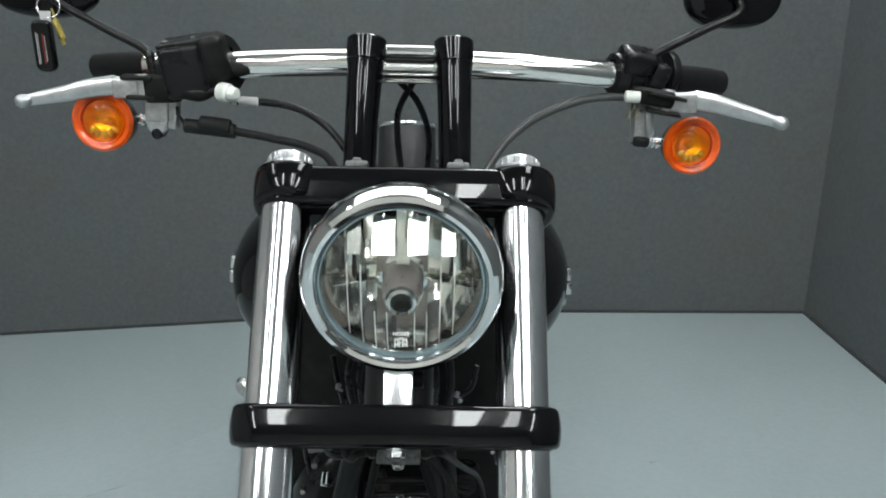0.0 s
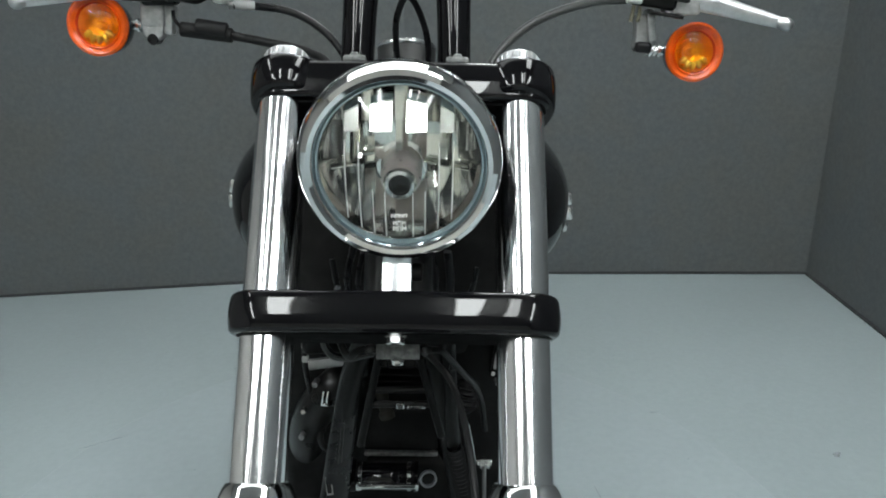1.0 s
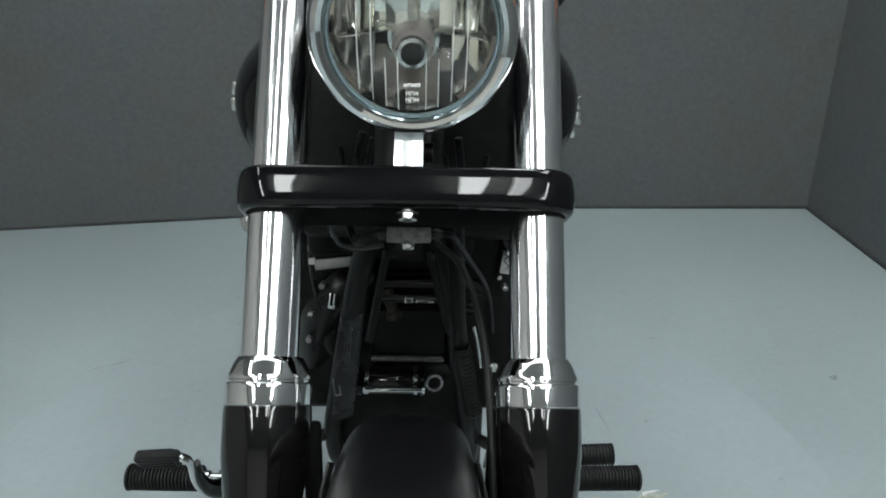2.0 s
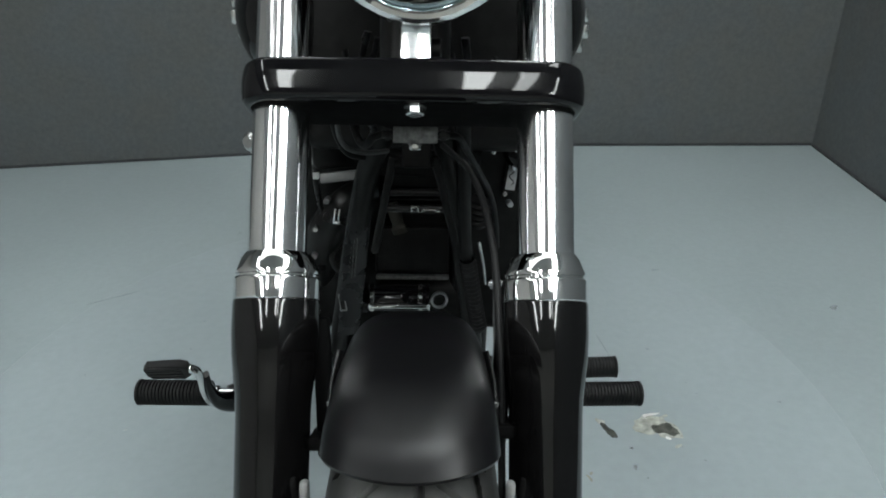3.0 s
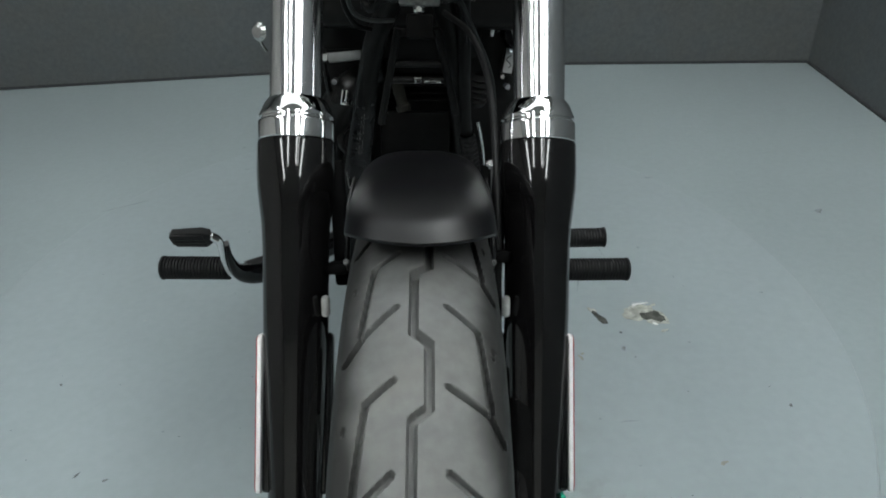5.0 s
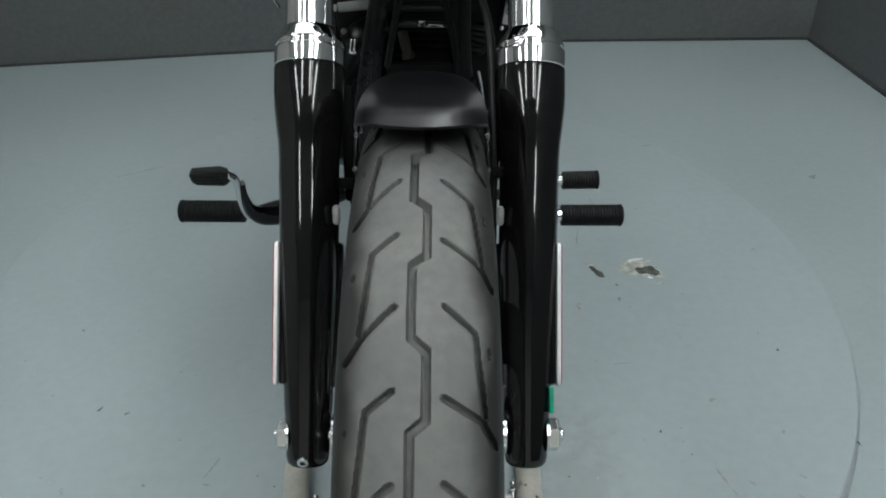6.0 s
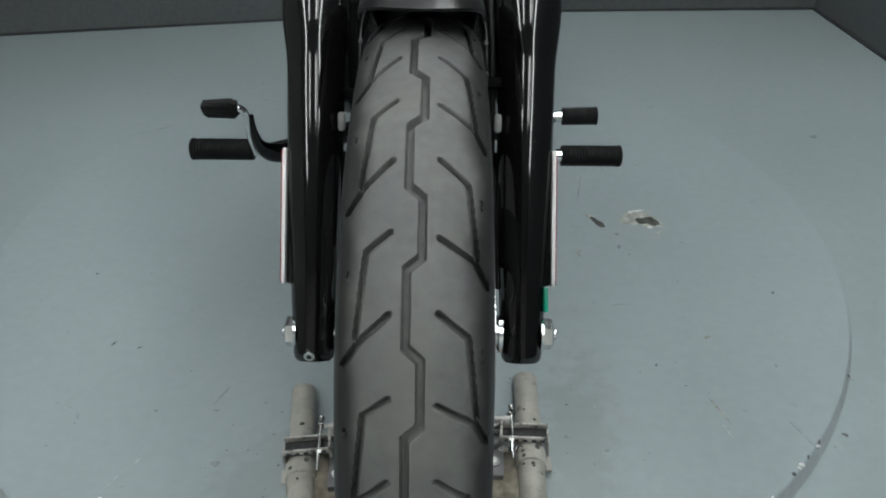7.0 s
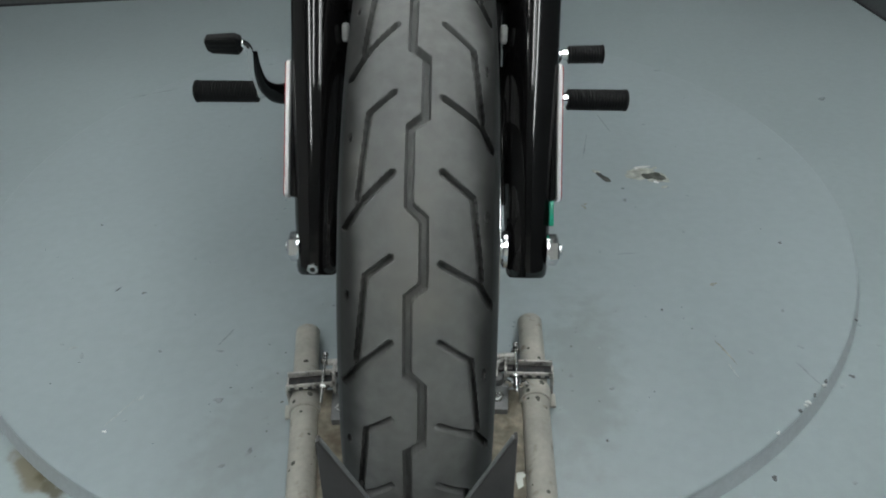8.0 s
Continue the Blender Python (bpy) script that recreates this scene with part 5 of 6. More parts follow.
guard = part("tube_guard", sweep([(-0.060, 0.494, 0.735), (-0.071, 0.517, 0.670), (-0.082, 0.541, 0.600), (-0.091, 0.560, 0.535), (-0.0985, 0.577, 0.476), (-0.106, 0.592, 0.420)], [0.0026, 0.0042, 0.0048, 0.0050, 0.0050, 0.0048], 20, 6, 3.7), M_GLOSSY_PLASTIC, bike, "flat black plastic cable guard with fine print")
GUARD = pose(-0.1080, 0.5628, 0.4945, -17, -9, 0)
part("guard_label", rbox((0.0095, 0.002, 0.026), GUARD, 0), M_GREY_METAL, guard, "small pale label with unreadable print")
part("label_face", rbox((0.0066, 0.0024, 0.021), GUARD, 0), M_PLASTIC, guard)
for col in range(3):
    for q in range(8):
        f = (q + 0.5 * (col == 1)) / 8
        part("guard_print", rbox((0.0011, 0.0010, 0.0070 if (q + col) % 3 else 0.0045), pose(-0.0865 - 0.0090 * f + 0.0037 * col, 0.5285 + 0.0205 * f, 0.622 - 0.074 * f - 0.004 * col, -17, -8, 0), 0), M_CABLE, guard)
for sx, a, b in ((-1, (-0.026, 0.462, 0.760), (-0.052, 0.478, 0.625)), (1, (0.022, 0.462, 0.760), (0.050, 0.478, 0.640))):
    part("bracket_strut", rod(a, b, 0.0050, 12), M_ENGINE, bike)
part("bracket_bar", rod((-0.038, 0.470, 0.711), (0.033, 0.470, 0.712), 0.0045, 10), M_SATIN, bike)
part("bracket_bar", rod((-0.042, 0.474, 0.688), (0.040, 0.474, 0.689), 0.0045, 10), M_SATIN, bike)
part("bracket_clip", joined(rbox((0.010, 0.006, 0.008), pose(-0.001, 0.466, 0.692), 0.001), rbox((0.022, 0.003, 0.004), pose(0.018, 0.467, 0.689), 0.001)), M_STEEL, bike)
block = part("junction_block", rbox((0.045, 0.022, 0.0165), pose(0.0014, 0.372, 0.8180, -18), 0.0016), M_BLOCK, bike, "grey metal brake line junction block")
part("block_stem", rod((0.0014, 0.376, 0.820), (0.0014, 0.372, 0.858), 0.007, 14), M_ENGINE, block)
part("junction_bolt", joined(hexnut((0.0010, 0.366, 0.8090), (0, -0.3, -1), 0.0058, 0.005), lathe([(0, 0), (0.0072, 0), (0.0072, 0.0015), (0, 0.0015)], 18, along((0.0010, 0.3665, 0.8105), (0, -0.3, -1)))), M_STEEL, block, "bright fixing bolt")
for sx in (-1, 1):
    part("line_fitting", joined(rod((0.0014 + sx * 0.0225, 0.373, 0.8175), (0.0014 + sx * 0.034, 0.374, 0.8175), 0.0045, 14), hexnut((0.0014 + sx * 0.025, 0.373, 0.8175), (sx, 0, 0), 0.0062, 0.006)), M_SATIN, block)
part("hose", sweep([(-0.031, 0.374, 0.8175), (-0.042, 0.377, 0.813), (-0.050, 0.385, 0.802), (-0.058, 0.400, 0.800), (-0.066, 0.415, 0.815), (-0.070, 0.43, 0.84)], 0.0042, 12), M_ENGINE, bike)
part("hose", sweep([(0.034, 0.374, 0.8175), (0.046, 0.382, 0.812), (0.058, 0.410, 0.785), (0.075, 0.450, 0.745), (0.092, 0.500, 0.700), (0.105, 0.54, 0.650), (0.115, 0.58, 0.58)], 0.0036, 12), M_ENGINE, bike)
part("hose", sweep([(-0.072, 0.385, 0.842), (-0.080, 0.392, 0.818), (-0.074, 0.405, 0.792), (-0.055, 0.42, 0.780), (-0.030, 0.44, 0.775)], 0.0026, 10), M_CABLE, bike)
part("frame_head", joined(rbox((0.034, 0.020, 0.030), pose(0.001, 0.468, 0.760, -20), 0.004), rbox((0.060, 0.012, 0.012), pose(0.000, 0.466, 0.752, -20), 0.003)), M_ENGINE, bike)
part("hose", sweep([(-0.085, 0.44, 0.835), (-0.092, 0.45, 0.80), (-0.080, 0.46, 0.765), (-0.06, 0.47, 0.755)], 0.0032, 10), M_ENGINE, bike)
part("hose", sweep([(0.054, 0.46, 0.810), (0.058, 0.48, 0.74), (0.064, 0.515, 0.64), (0.068, 0.530, 0.59)], 0.0085, 14), M_ENGINE, bike)
part("ribbed_hose", lathe([(0.010, 0)] + [(0.0125 if k % 2 else 0.0100, 0.004 * k + 0.002) for k in range(34)] + [(0.010, 0.14)], 20, along((0.069, 0.525, 0.590), (0.125, 0.16, -0.70))), M_RUBBER, bike, "ribbed black rubber hose")
part("ribbed_boot", lathe([(0.010, 0)] + [(0.0165 if q % 2 else 0.0130, 0.0042 * q + 0.002) for q in range(11)] + [(0.010, 0.048)], 20, along((0.090, 0.580, 0.660), (-0.10, -0.02, -0.70))), M_RUBBER, bike, "ribbed black rubber boot")
part("coil_bolt", joined(hexnut((-0.1170, 0.590, 0.738), (0.05, -1, 0.55), 0.0058, 0.006), lathe([(0, 0), (0.0072, 0), (0.0072, 0.002), (0, 0.002)], 18, along((-0.1170, 0.592, 0.737), (0.05, -1, 0.55)))), M_CAST, bike)
part("rod_lever", sweep([(0.090, 0.600, 0.578), (0.098, 0.605, 0.540), (0.104, 0.61, 0.500)], 0.0028, 10), M_STEEL, bike)
part("cable_adjuster", joined(rod((0.108, 0.615, 0.499), (0.130, 0.615, 0.499), 0.0055, 12), hexnut((0.112, 0.615, 0.499), (1, 0, 0), 0.0095, 0.007), hexnut((0.122, 0.615, 0.499), (1, 0, 0), 0.0095, 0.006)), M_STEEL, bike, "bright cable adjuster")
part("adjuster_cable", sweep([(0.119, 0.612, 0.494), (0.120, 0.600, 0.45), (0.124, 0.60, 0.38), (0.12, 0.62, 0.30)], 0.003, 10), M_GREY_METAL, bike)
part("frame_plate", rbox((0.052, 0.018, 0.0135), pose(-0.1062, 0.585, 0.6835, -20, -5, 6), 0.002), M_GREY_METAL, bike, "grey frame bracket plate")
engine = part("engine", joined(rbox((0.26, 0.30, 0.26), pose(-0.01, 0.82, 0.335), 0.03, 4), rbox((0.31, 0.28, 0.26), pose(-0.01, 0.86, 0.58), 0.03, 3)), M_ENGINE, bike, "black V-twin engine")
# plain black boxes added to keep the gaps beside the engine dark
for sx in (-1, 1):
    part("side_filler", rbox((0.140, 0.06, 0.43), pose(sx * 0.126 - 0.004, 0.700, 0.585), 0.02, 3), M_ENGINE, engine)
CYL = pose(-0.005, 0.775, 0.58, 22)
part("front_cylinder", rbox((0.115, 0.105, 0.20), CYL, 0.02, 3), M_ENGINE, engine)
for k in range(9):
    part("cooling_fin", rbox((0.150, 0.125, 0.0035), CYL @ pose(0.0, 0, -0.075 + 0.017 * k), 0.0012, 1), M_ENGINE, engine)
part("rocker_cover", rbox((0.20, 0.14, 0.06), CYL @ pose(0, 0, 0.125), 0.014, 3), M_ENGINE, engine)
part("rear_cylinder", rbox((0.20, 0.14, 0.26), pose(-0.005, 0.93, 0.60, -22), 0.02, 3), M_ENGINE, engine)
part("cylinder_cover", joined(lathe([(0, 0), (0.0195, 0), (0.0215, 0.003), (0.0215, 0.083), (0.0240, 0.086), (0.0240, 0.092), (0, 0.092)], 36, along((-0.073, 0.628, 0.462), (1, 0, 0))),
                          lathe([(0, 0), (0.0245, 0), (0.0245, 0.008), (0, 0.008)], 30, along((-0.084, 0.628, 0.462), (1, 0, 0)))), M_GLOSS, engine, "small gloss black cylinder cover")
for x in (-0.073, 0.002):
    part("cover_end", lathe([(0.0216, 0), (0.0225, 0.001), (0.0225, 0.006), (0.0216, 0.007)], 36, along((x, 0.628, 0.462), (1, 0, 0))), M_CHROME, engine)
part("filter_ring", lathe([(0.0105, 0), (0.0135, 0), (0.0135, 0.006), (0.0105, 0.006), (0.0105, 0)], 28, along((0.034, 0.622, 0.464), (0.2, -1, 0.2))), M_CAST, engine)
# added rod stands in for the highlight along the gloss cylinder
part("cover_glint_bar", joined(rod((-0.070, 0.6045, 0.4620), (0.016, 0.6045, 0.4625), 0.0045, 20), rbox((0.005, 0.02, 0.012), pose(-0.072, 0.610, 0.462), 0.002), rbox((0.005, 0.02, 0.012), pose(0.018, 0.610, 0.4625), 0.002)), M_CHROME, engine, "chrome bar standing for the highlight across the cover")
part("engine_lip", rbox((0.115, 0.010, 0.007), pose(-0.008, 0.655, 0.485), 0.002), M_BLOCK, engine)
part("engine_panel", rbox((0.115, 0.012, 0.075), pose(-0.008, 0.662, 0.530, -8), 0.004), M_ENGINE, engine)
part("plug", joined(lathe([(0, 0), (0.007, 0), (0.009, 0.012), (0.008, 0.032), (0.011, 0.036), (0.010, 0.044), (0, 0.045)], 20, along((-0.034, 0.575, 0.650), (0.28, -0.3, -1)))), M_BOOT, engine, "tan spark plug boot")
part("exhaust_pipe", sweep([(-0.07, 0.66, 0.635), (-0.105, 0.635, 0.62), (-0.138, 0.645, 0.565), (-0.160, 0.69, 0.48), (-0.168, 0.76, 0.38), (-0.170, 0.90, 0.29), (-0.175, 1.2, 0.26), (-0.18, 1.75, 0.27)], [0.020, 0.024, 0.029, 0.031, 0.031, 0.030, 0.034, 0.038, 0.038], 22), M_SATIN, bike, "black exhaust pipe")
for bx, by, bz in ((-0.128, 0.60, 0.640), (-0.153, 0.61, 0.545), (0.092, 0.56, 0.745), (0.137, 0.64, 0.62)):
    part("frame_bolt", joined(hexnut((bx, by, bz), (0.1, -1, 0.25), 0.0048, 0.004), rod((bx, by + 0.02, bz - 0.005), (bx, by, bz), 0.004, 10)), M_CAST, bike)
part("coil_box", joined(rbox((0.070, 0.10, 0.075), pose(-0.115, 0.645, 0.725, 0, 0, 8), 0.010, 3)), M_ENGINE, bike, "black electrical box")
# plain box added to keep the space behind the clamps dark
part("neck_filler", rbox((0.300, 0.06, 0.250), pose(0.0, 0.600, 0.850, -12), 0.024, 4), M_ENGINE, bike, "added black box filling the dark space behind the fork clamps")
# wires and clips between the headlight and the lower clamp
for pts, r in (([(-0.078, 0.470, 0.880), (-0.072, 0.462, 0.850), (-0.066, 0.466, 0.815), (-0.070, 0.475, 0.780)], 0.0034), ([(-0.050, 0.445, 0.905), (-0.058, 0.445, 0.872), (-0.056, 0.455, 0.835), (-0.048, 0.465, 0.790)], 0.0042),
               ([(-0.040, 0.440, 0.900), (-0.046, 0.440, 0.866), (-0.044, 0.450, 0.828)], 0.0030), ([(0.034, 0.440, 0.900), (0.040, 0.440, 0.868), (0.038, 0.450, 0.825)], 0.0036),
               ([(0.052, 0.445, 0.900), (0.056, 0.450, 0.860), (0.054, 0.460, 0.800), (0.060, 0.475, 0.740)], 0.0046), ([(0.085, 0.450, 0.880), (0.080, 0.455, 0.850), (0.066, 0.455, 0.838)], 0.0030)):
    part("wire", sweep(pts, r, 10), M_GLOSSY_PLASTIC, bike, "black insulated wire")
for px, py, pz in ((-0.034, 0.428, 0.871), (0.032, 0.428, 0.866), (0.063, 0.445, 0.846), (-0.069, 0.440, 0.857), (0.031, 0.430, 0.858)):
    part("wire_clip", joined(rbox((0.0048, 0.004, 0.007), pose(px, py, pz, 10, 25, 20), 0.001), rbox((0.007, 0.003, 0.0025), pose(px + 0.002, py, pz - 0.004, 0, 30, 0), 0.0008)), M_CAST, bike)
part("horn", joined(lathe([(0, 0), (0.018, 0.002), (0.027, 0.010), (0.030, 0.026), (0.026, 0.040), (0, 0.043)], 32, along((0.146, 0.672, 0.700), (0.20, -1, 0.15))), rbox((0.012, 0.012, 0.050), pose(0.118, 0.645, 0.728, 0, 4, 0), 0.005)), M_GLOSS, bike, "gloss black horn body")
part("horn_trim", sweep([(0.1275, 0.640, 0.760), (0.1350, 0.636, 0.752), (0.1385, 0.632, 0.735), (0.1385, 0.632, 0.710), (0.1375, 0.636, 0.690), (0.1385, 0.640, 0.676)], [0.0045, 0.0055, 0.0050, 0.0036, 0.0046, 0.0036], 14), M_CHROME, bike, "bright chrome horn trim")
part("horn_label", rbox((0.014, 0.001, 0.036), pose(0.1385, 0.652, 0.657, -10, 8, 0), 0), M_LABEL_GREY, bike, "pale sticker with unreadable print")
part("horn_label_print", sweep([(0.1345, 0.6505, 0.645), (0.1415, 0.6505, 0.651), (0.1345, 0.6508, 0.660), (0.1415, 0.651, 0.667)], 0.0009, 6), M_DARK_LINE, bike)
part("label_plate", rbox((0.022, 0.004, 0.046), pose(0.1395, 0.6555, 0.657, -10, 8, 0), 0.001), M_ENGINE, bike)
part("pipe_clamp", joined(rbox((0.0045, 0.006, 0.021), pose(-0.1175, 0.604, 0.616, -10, 8, 0), 0.0015), rbox((0.0045, 0.006, 0.018), pose(-0.1115, 0.606, 0.616, -10, 8, 0), 0.0015), rbox((0.014, 0.008, 0.006), pose(-0.1150, 0.606, 0.604, -10, 8, 0), 0.002)), M_CHROME, bike, "bright pipe clamp")
part("horn_bracket", joined(rbox((0.008, 0.010, 0.070), pose(0.1385, 0.648, 0.705, 0, 3, 0), 0.002), rod((0.126, 0.640, 0.735), (0.126, 0.648, 0.735), 0.009, 14), rod((0.120, 0.640, 0.715), (0.120, 0.648, 0.715), 0.006, 12)), M_BOSS, bike, "pale metal horn bracket")
part("chrome_bracket", sweep([(0.090, 0.60, 0.748), (0.104, 0.61, 0.752), (0.112, 0.63, 0.735), (0.108, 0.64, 0.70)], 0.004, 10), M_STEEL, bike)
part("buckle", joined(lathe([(0, 0), (0.012, 0.001), (0.016, 0.006), (0.010, 0.012), (0, 0.013)], 18, along((-0.270, 0.785, 0.660), (-0.6, -1, 0.2))), sweep([(-0.276, 0.785, 0.655), (-0.272, 0.785, 0.640), (-0.266, 0.790, 0.625)], 0.0025, 8)), M_STEEL, bike, "chrome wing-shaped key knob")

for cz in (0.6945, 0.6725):
    part("wire_connector", rbox((0.009, 0.008, 0.010), pose(-0.1425, 0.615, cz, 0, 4, 0), 0.0015), M_LABEL_GREY, bike, "pale wire connector")
part("connector_lead", sweep([(-0.1425, 0.620, 0.735), (-0.1425, 0.617, 0.705), (-0.1435, 0.617, 0.660), (-0.138, 0.625, 0.600)], 0.004, 10), M_SATIN, bike)
for bx, by, bz in ((0.0727, 0.555, 0.7736), (0.1284, 0.645, 0.6345), (-0.1464, 0.600, 0.5947)):
    part("frame_bolt", joined(hexnut((bx, by, bz), (0.1, -1, 0.35), 0.0042, 0.004), rod((bx, by + 0.03, bz - 0.008), (bx, by, bz), 0.004, 10)), M_STEEL, bike)
part("round_cover", lathe([(0, 0), (0.026, 0), (0.029, 0.003), (0.029, 0.012), (0.025, 0.016), (0.020, 0.016), (0.019, 0.013), (0, 0.012)], 32, along((-0.106, 0.640, 0.530), (0.15, -1, 0.3))), M_SATIN, bike, "round black cover")

# -- foot controls --
def peg(p, q, r, ribs, arm):
    p, q = Vector(p), Vector(q)
    h = (q - p).length
    prof = [(0, 0), (r * 0.86, 0)]
    for k in range(ribs):
        z0 = h * 0.94 * k / ribs
        z1 = h * 0.94 / ribs
        prof += [(r * 0.86, z0 + z1 * 0.15), (r, z0 + z1 * 0.3), (r, z0 + z1 * 0.75), (r * 0.86, z0 + z1 * 0.9)]
    prof += [(r * 1.04, h * 0.955), (r * 1.04, h * 0.985), (r * 0.9, h), (0, h)]
    ob = part("foot_peg", lathe(prof, 24, along(p, q - p)), M_RUBBER, bike, "ribbed black rubber foot peg")
    d = (q - p).normalized()
    part("peg_clevis", joined(rod(p - d * 0.012, p + d * 0.002, r * 0.62, 16), rod(p - d * 0.035, p - d * 0.010, r * 0.42, 14)), M_CHROME, ob)
    if arm:
        part("peg_arm", sweep(arm, 0.010, 14), M_SATIN, ob)
    return ob


peg((-0.315, 0.551, 0.334), (-0.430, 0.556, 0.331), 0.0195, 20, [(-0.29, 0.555, 0.334), (-0.22, 0.60, 0.335), (-0.13, 0.66, 0.34)])
peg((0.250, 0.573, 0.318), (0.362, 0.578, 0.316), 0.0195, 20, [(0.22, 0.575, 0.318), (0.17, 0.61, 0.325), (0.10, 0.66, 0.33)])
peg((0.228, 0.495, 0.431), (0.287, 0.495, 0.433), 0.0150, 12, [(0.212, 0.495, 0.430), (0.196, 0.50, 0.405), (0.18, 0.55, 0.34), (0.16, 0.62, 0.30)])
pedal = part("brake_pedal", sweep([(-0.288, 0.468, 0.436), (-0.289, 0.476, 0.405), (-0.287, 0.496, 0.368), (-0.274, 0.522, 0.343), (-0.245, 0.548, 0.332), (-0.200, 0.585, 0.330), (-0.15, 0.62, 0.335)], [0.006, 0.008, 0.012, 0.017, 0.019, 0.018, 0.016], 16, 8, 0.7), M_GLOSS, bike, "gloss black brake pedal arm")
part("pedal_edge", sweep([(-0.312, 0.455, 0.458), (-0.303, 0.454, 0.457), (-0.296, 0.457, 0.450), (-0.2945, 0.463, 0.436), (-0.297, 0.472, 0.402), (-0.298, 0.494, 0.363), (-0.291, 0.512, 0.343), (-0.276, 0.526, 0.330)], [0.0055, 0.0062, 0.0064, 0.0055, 0.0042, 0.0042, 0.0036, 0.0030], 12), M_CHROME, pedal, "polished lever edge")
PAD = pose(-0.331, 0.452, 0.4560, 118, -2, 2)
part("pedal_pad", joined(prism([(-0.024, -0.017), (0.018, -0.022), (0.028, -0.012), (0.030, 0.012), (0.020, 0.019), (-0.024, 0.017), (-0.030, 0.008), (-0.030, -0.009)], -0.007, 0.006, PAD, 0.0035),
                         *[prism([(-0.024, -0.013 + 0.0085 * q), (0.020, -0.015 + 0.0085 * q), (0.020, -0.010 + 0.0085 * q), (-0.024, -0.008 + 0.0085 * q)], 0.005, 0.0076, PAD, 0.0008) for q in range(4)]), M_RUBBER, pedal, "ribbed black rubber pedal pad")

# -- seat and rear end, hidden from the front --
part("seat", sweep([(0, 1.16, 0.80), (0, 1.30, 0.72), (0, 1.50, 0.70), (0, 1.70, 0.80)], [0.07, 0.12, 0.13, 0.09], 20, 7, 1.1), M_PLASTIC, bike, "black leather seat")
part("rear_tyre", lathe([(0.22, -0.055), (0.27, -0.075), (0.31, -0.070), (0.330, -0.045), (0.338, 0), (0.330, 0.045), (0.31, 0.070), (0.27, 0.075), (0.22, 0.055), (0.22, -0.055)], 64, pose(0, 1.62, 0.341, 0, 90)), M_TYRE, bike, "black rear tyre")
part("rear_hub", lathe([(0, -0.05), (0.222, -0.045), (0.222, 0.045), (0, 0.05)], 48, pose(0, 1.62, 0.341, 0, 90)), M_GLOSS, bike)
part("rear_fender", lathe([(0.36, -0.085), (0.395, -0.07), (0.405, 0), (0.395, 0.07), (0.36, 0.085)], 40, pose(0, 1.62, 0.341, 0, 90)), M_GLOSS, bike)
part("frame_rail", joined(sweep([(-0.12, 0.95, 0.20), (-0.12, 1.3, 0.22), (-0.11, 1.62, 0.341)], 0.018), sweep([(0.10, 0.95, 0.20), (0.11, 1.3, 0.22), (0.11, 1.62, 0.341)], 0.018), sweep([(0, 0.50, 0.90), (0, 0.9, 0.80), (0, 1.3, 0.62), (0, 1.45, 0.40)], 0.03)), M_SATIN, bike)

# ---- key ring on the mirror stem ----
keys = new("key_ring")
keys.matrix_basis = bike.matrix_basis @ pose(-0.4045, 0.580, 1.245)


def ring_mesh(R, r, m):
    return sweep([m @ Vector((R * math.cos(a), R * math.sin(a), 0)) for a in np.linspace(0, 2 * math.pi, 15)], r, 8, 4)


part("split_ring", ring_mesh(0.0125, 0.0010, pose(0.001, 0.012, 0.004, 75, 15)), M_STEEL, keys)
fob = part("key_fob", prism(rrect(-0.0108, 0.0108, -0.069, -0.012, 0.0085), -0.0065, 0.0065, pose(-0.0035, 0, 0.002, 90, 0, 6), 0.004, 4), M_GLOSS, keys, "black remote key fob with unreadable print")
part("fob_tab", prism([(-0.005, -0.020), (0.003, -0.020), (0.006, -0.002), (-0.007, -0.002)], -0.0085, -0.0068, pose(-0.001, 0.001, 0.001, 90, 0, 6)), M_LABEL_GREY, fob)
for k, (px, w, h, mt) in enumerate([(-0.0045, 0.0007, 0.034, M_LABEL_GREY), (-0.0030, 0.0006, 0.032, M_LABEL_GREY), (0.0022, 0.0008, 0.032, M_RED), (0.0040, 0.0006, 0.028, M_LABEL_GREY)]):
    part("fob_print", rbox((w, 0.0004, h), pose(px - 0.0035, -0.0068 + 0.104 * (px) , -0.041, 0, 0, 6), 0), mt, fob)
part("key", joined(rod((0.010, 0.004, -0.010), (0.017, 0.002, -0.030), 0.0036, 8), rod((0.008, 0.004, 0.002), (0.011, 0.004, -0.012), 0.0012, 8), rbox((0.005, 0.002, 0.008), pose(0.0165, 0.002, -0.033, 0, -20), 0.0006)), M_BRASS, keys, "brass tube key")
tagged(keys, "black remote fob and brass key on a steel split ring", "keys")

# ---- wheel chock ----
chock = new("wheel_chock")
tagged(chock, "cream steel wheel chock with clamps under the front tyre", "wheel chock")
part("pipe", rod((-0.2485, 0.608, 0.022), (-0.163, 0.05, 0.022), 0.0205, 28, 0.004), M_CREAM, chock, "chipped cream-painted steel pipe")
part("pipe", rod((0.1380, 0.632, 0.022), (0.1240, 0.05, 0.022), 0.0205, 28, 0.004), M_CREAM, chock, "chipped cream-painted steel pipe")
part("base_plate", prism([(-0.150, -0.07), (0.104, -0.07), (0.116, 0.470), (-0.205, 0.470)], 0.0, 0.022, Matrix(), 0.003), M_PLATE, chock, "dirty tan base plate")
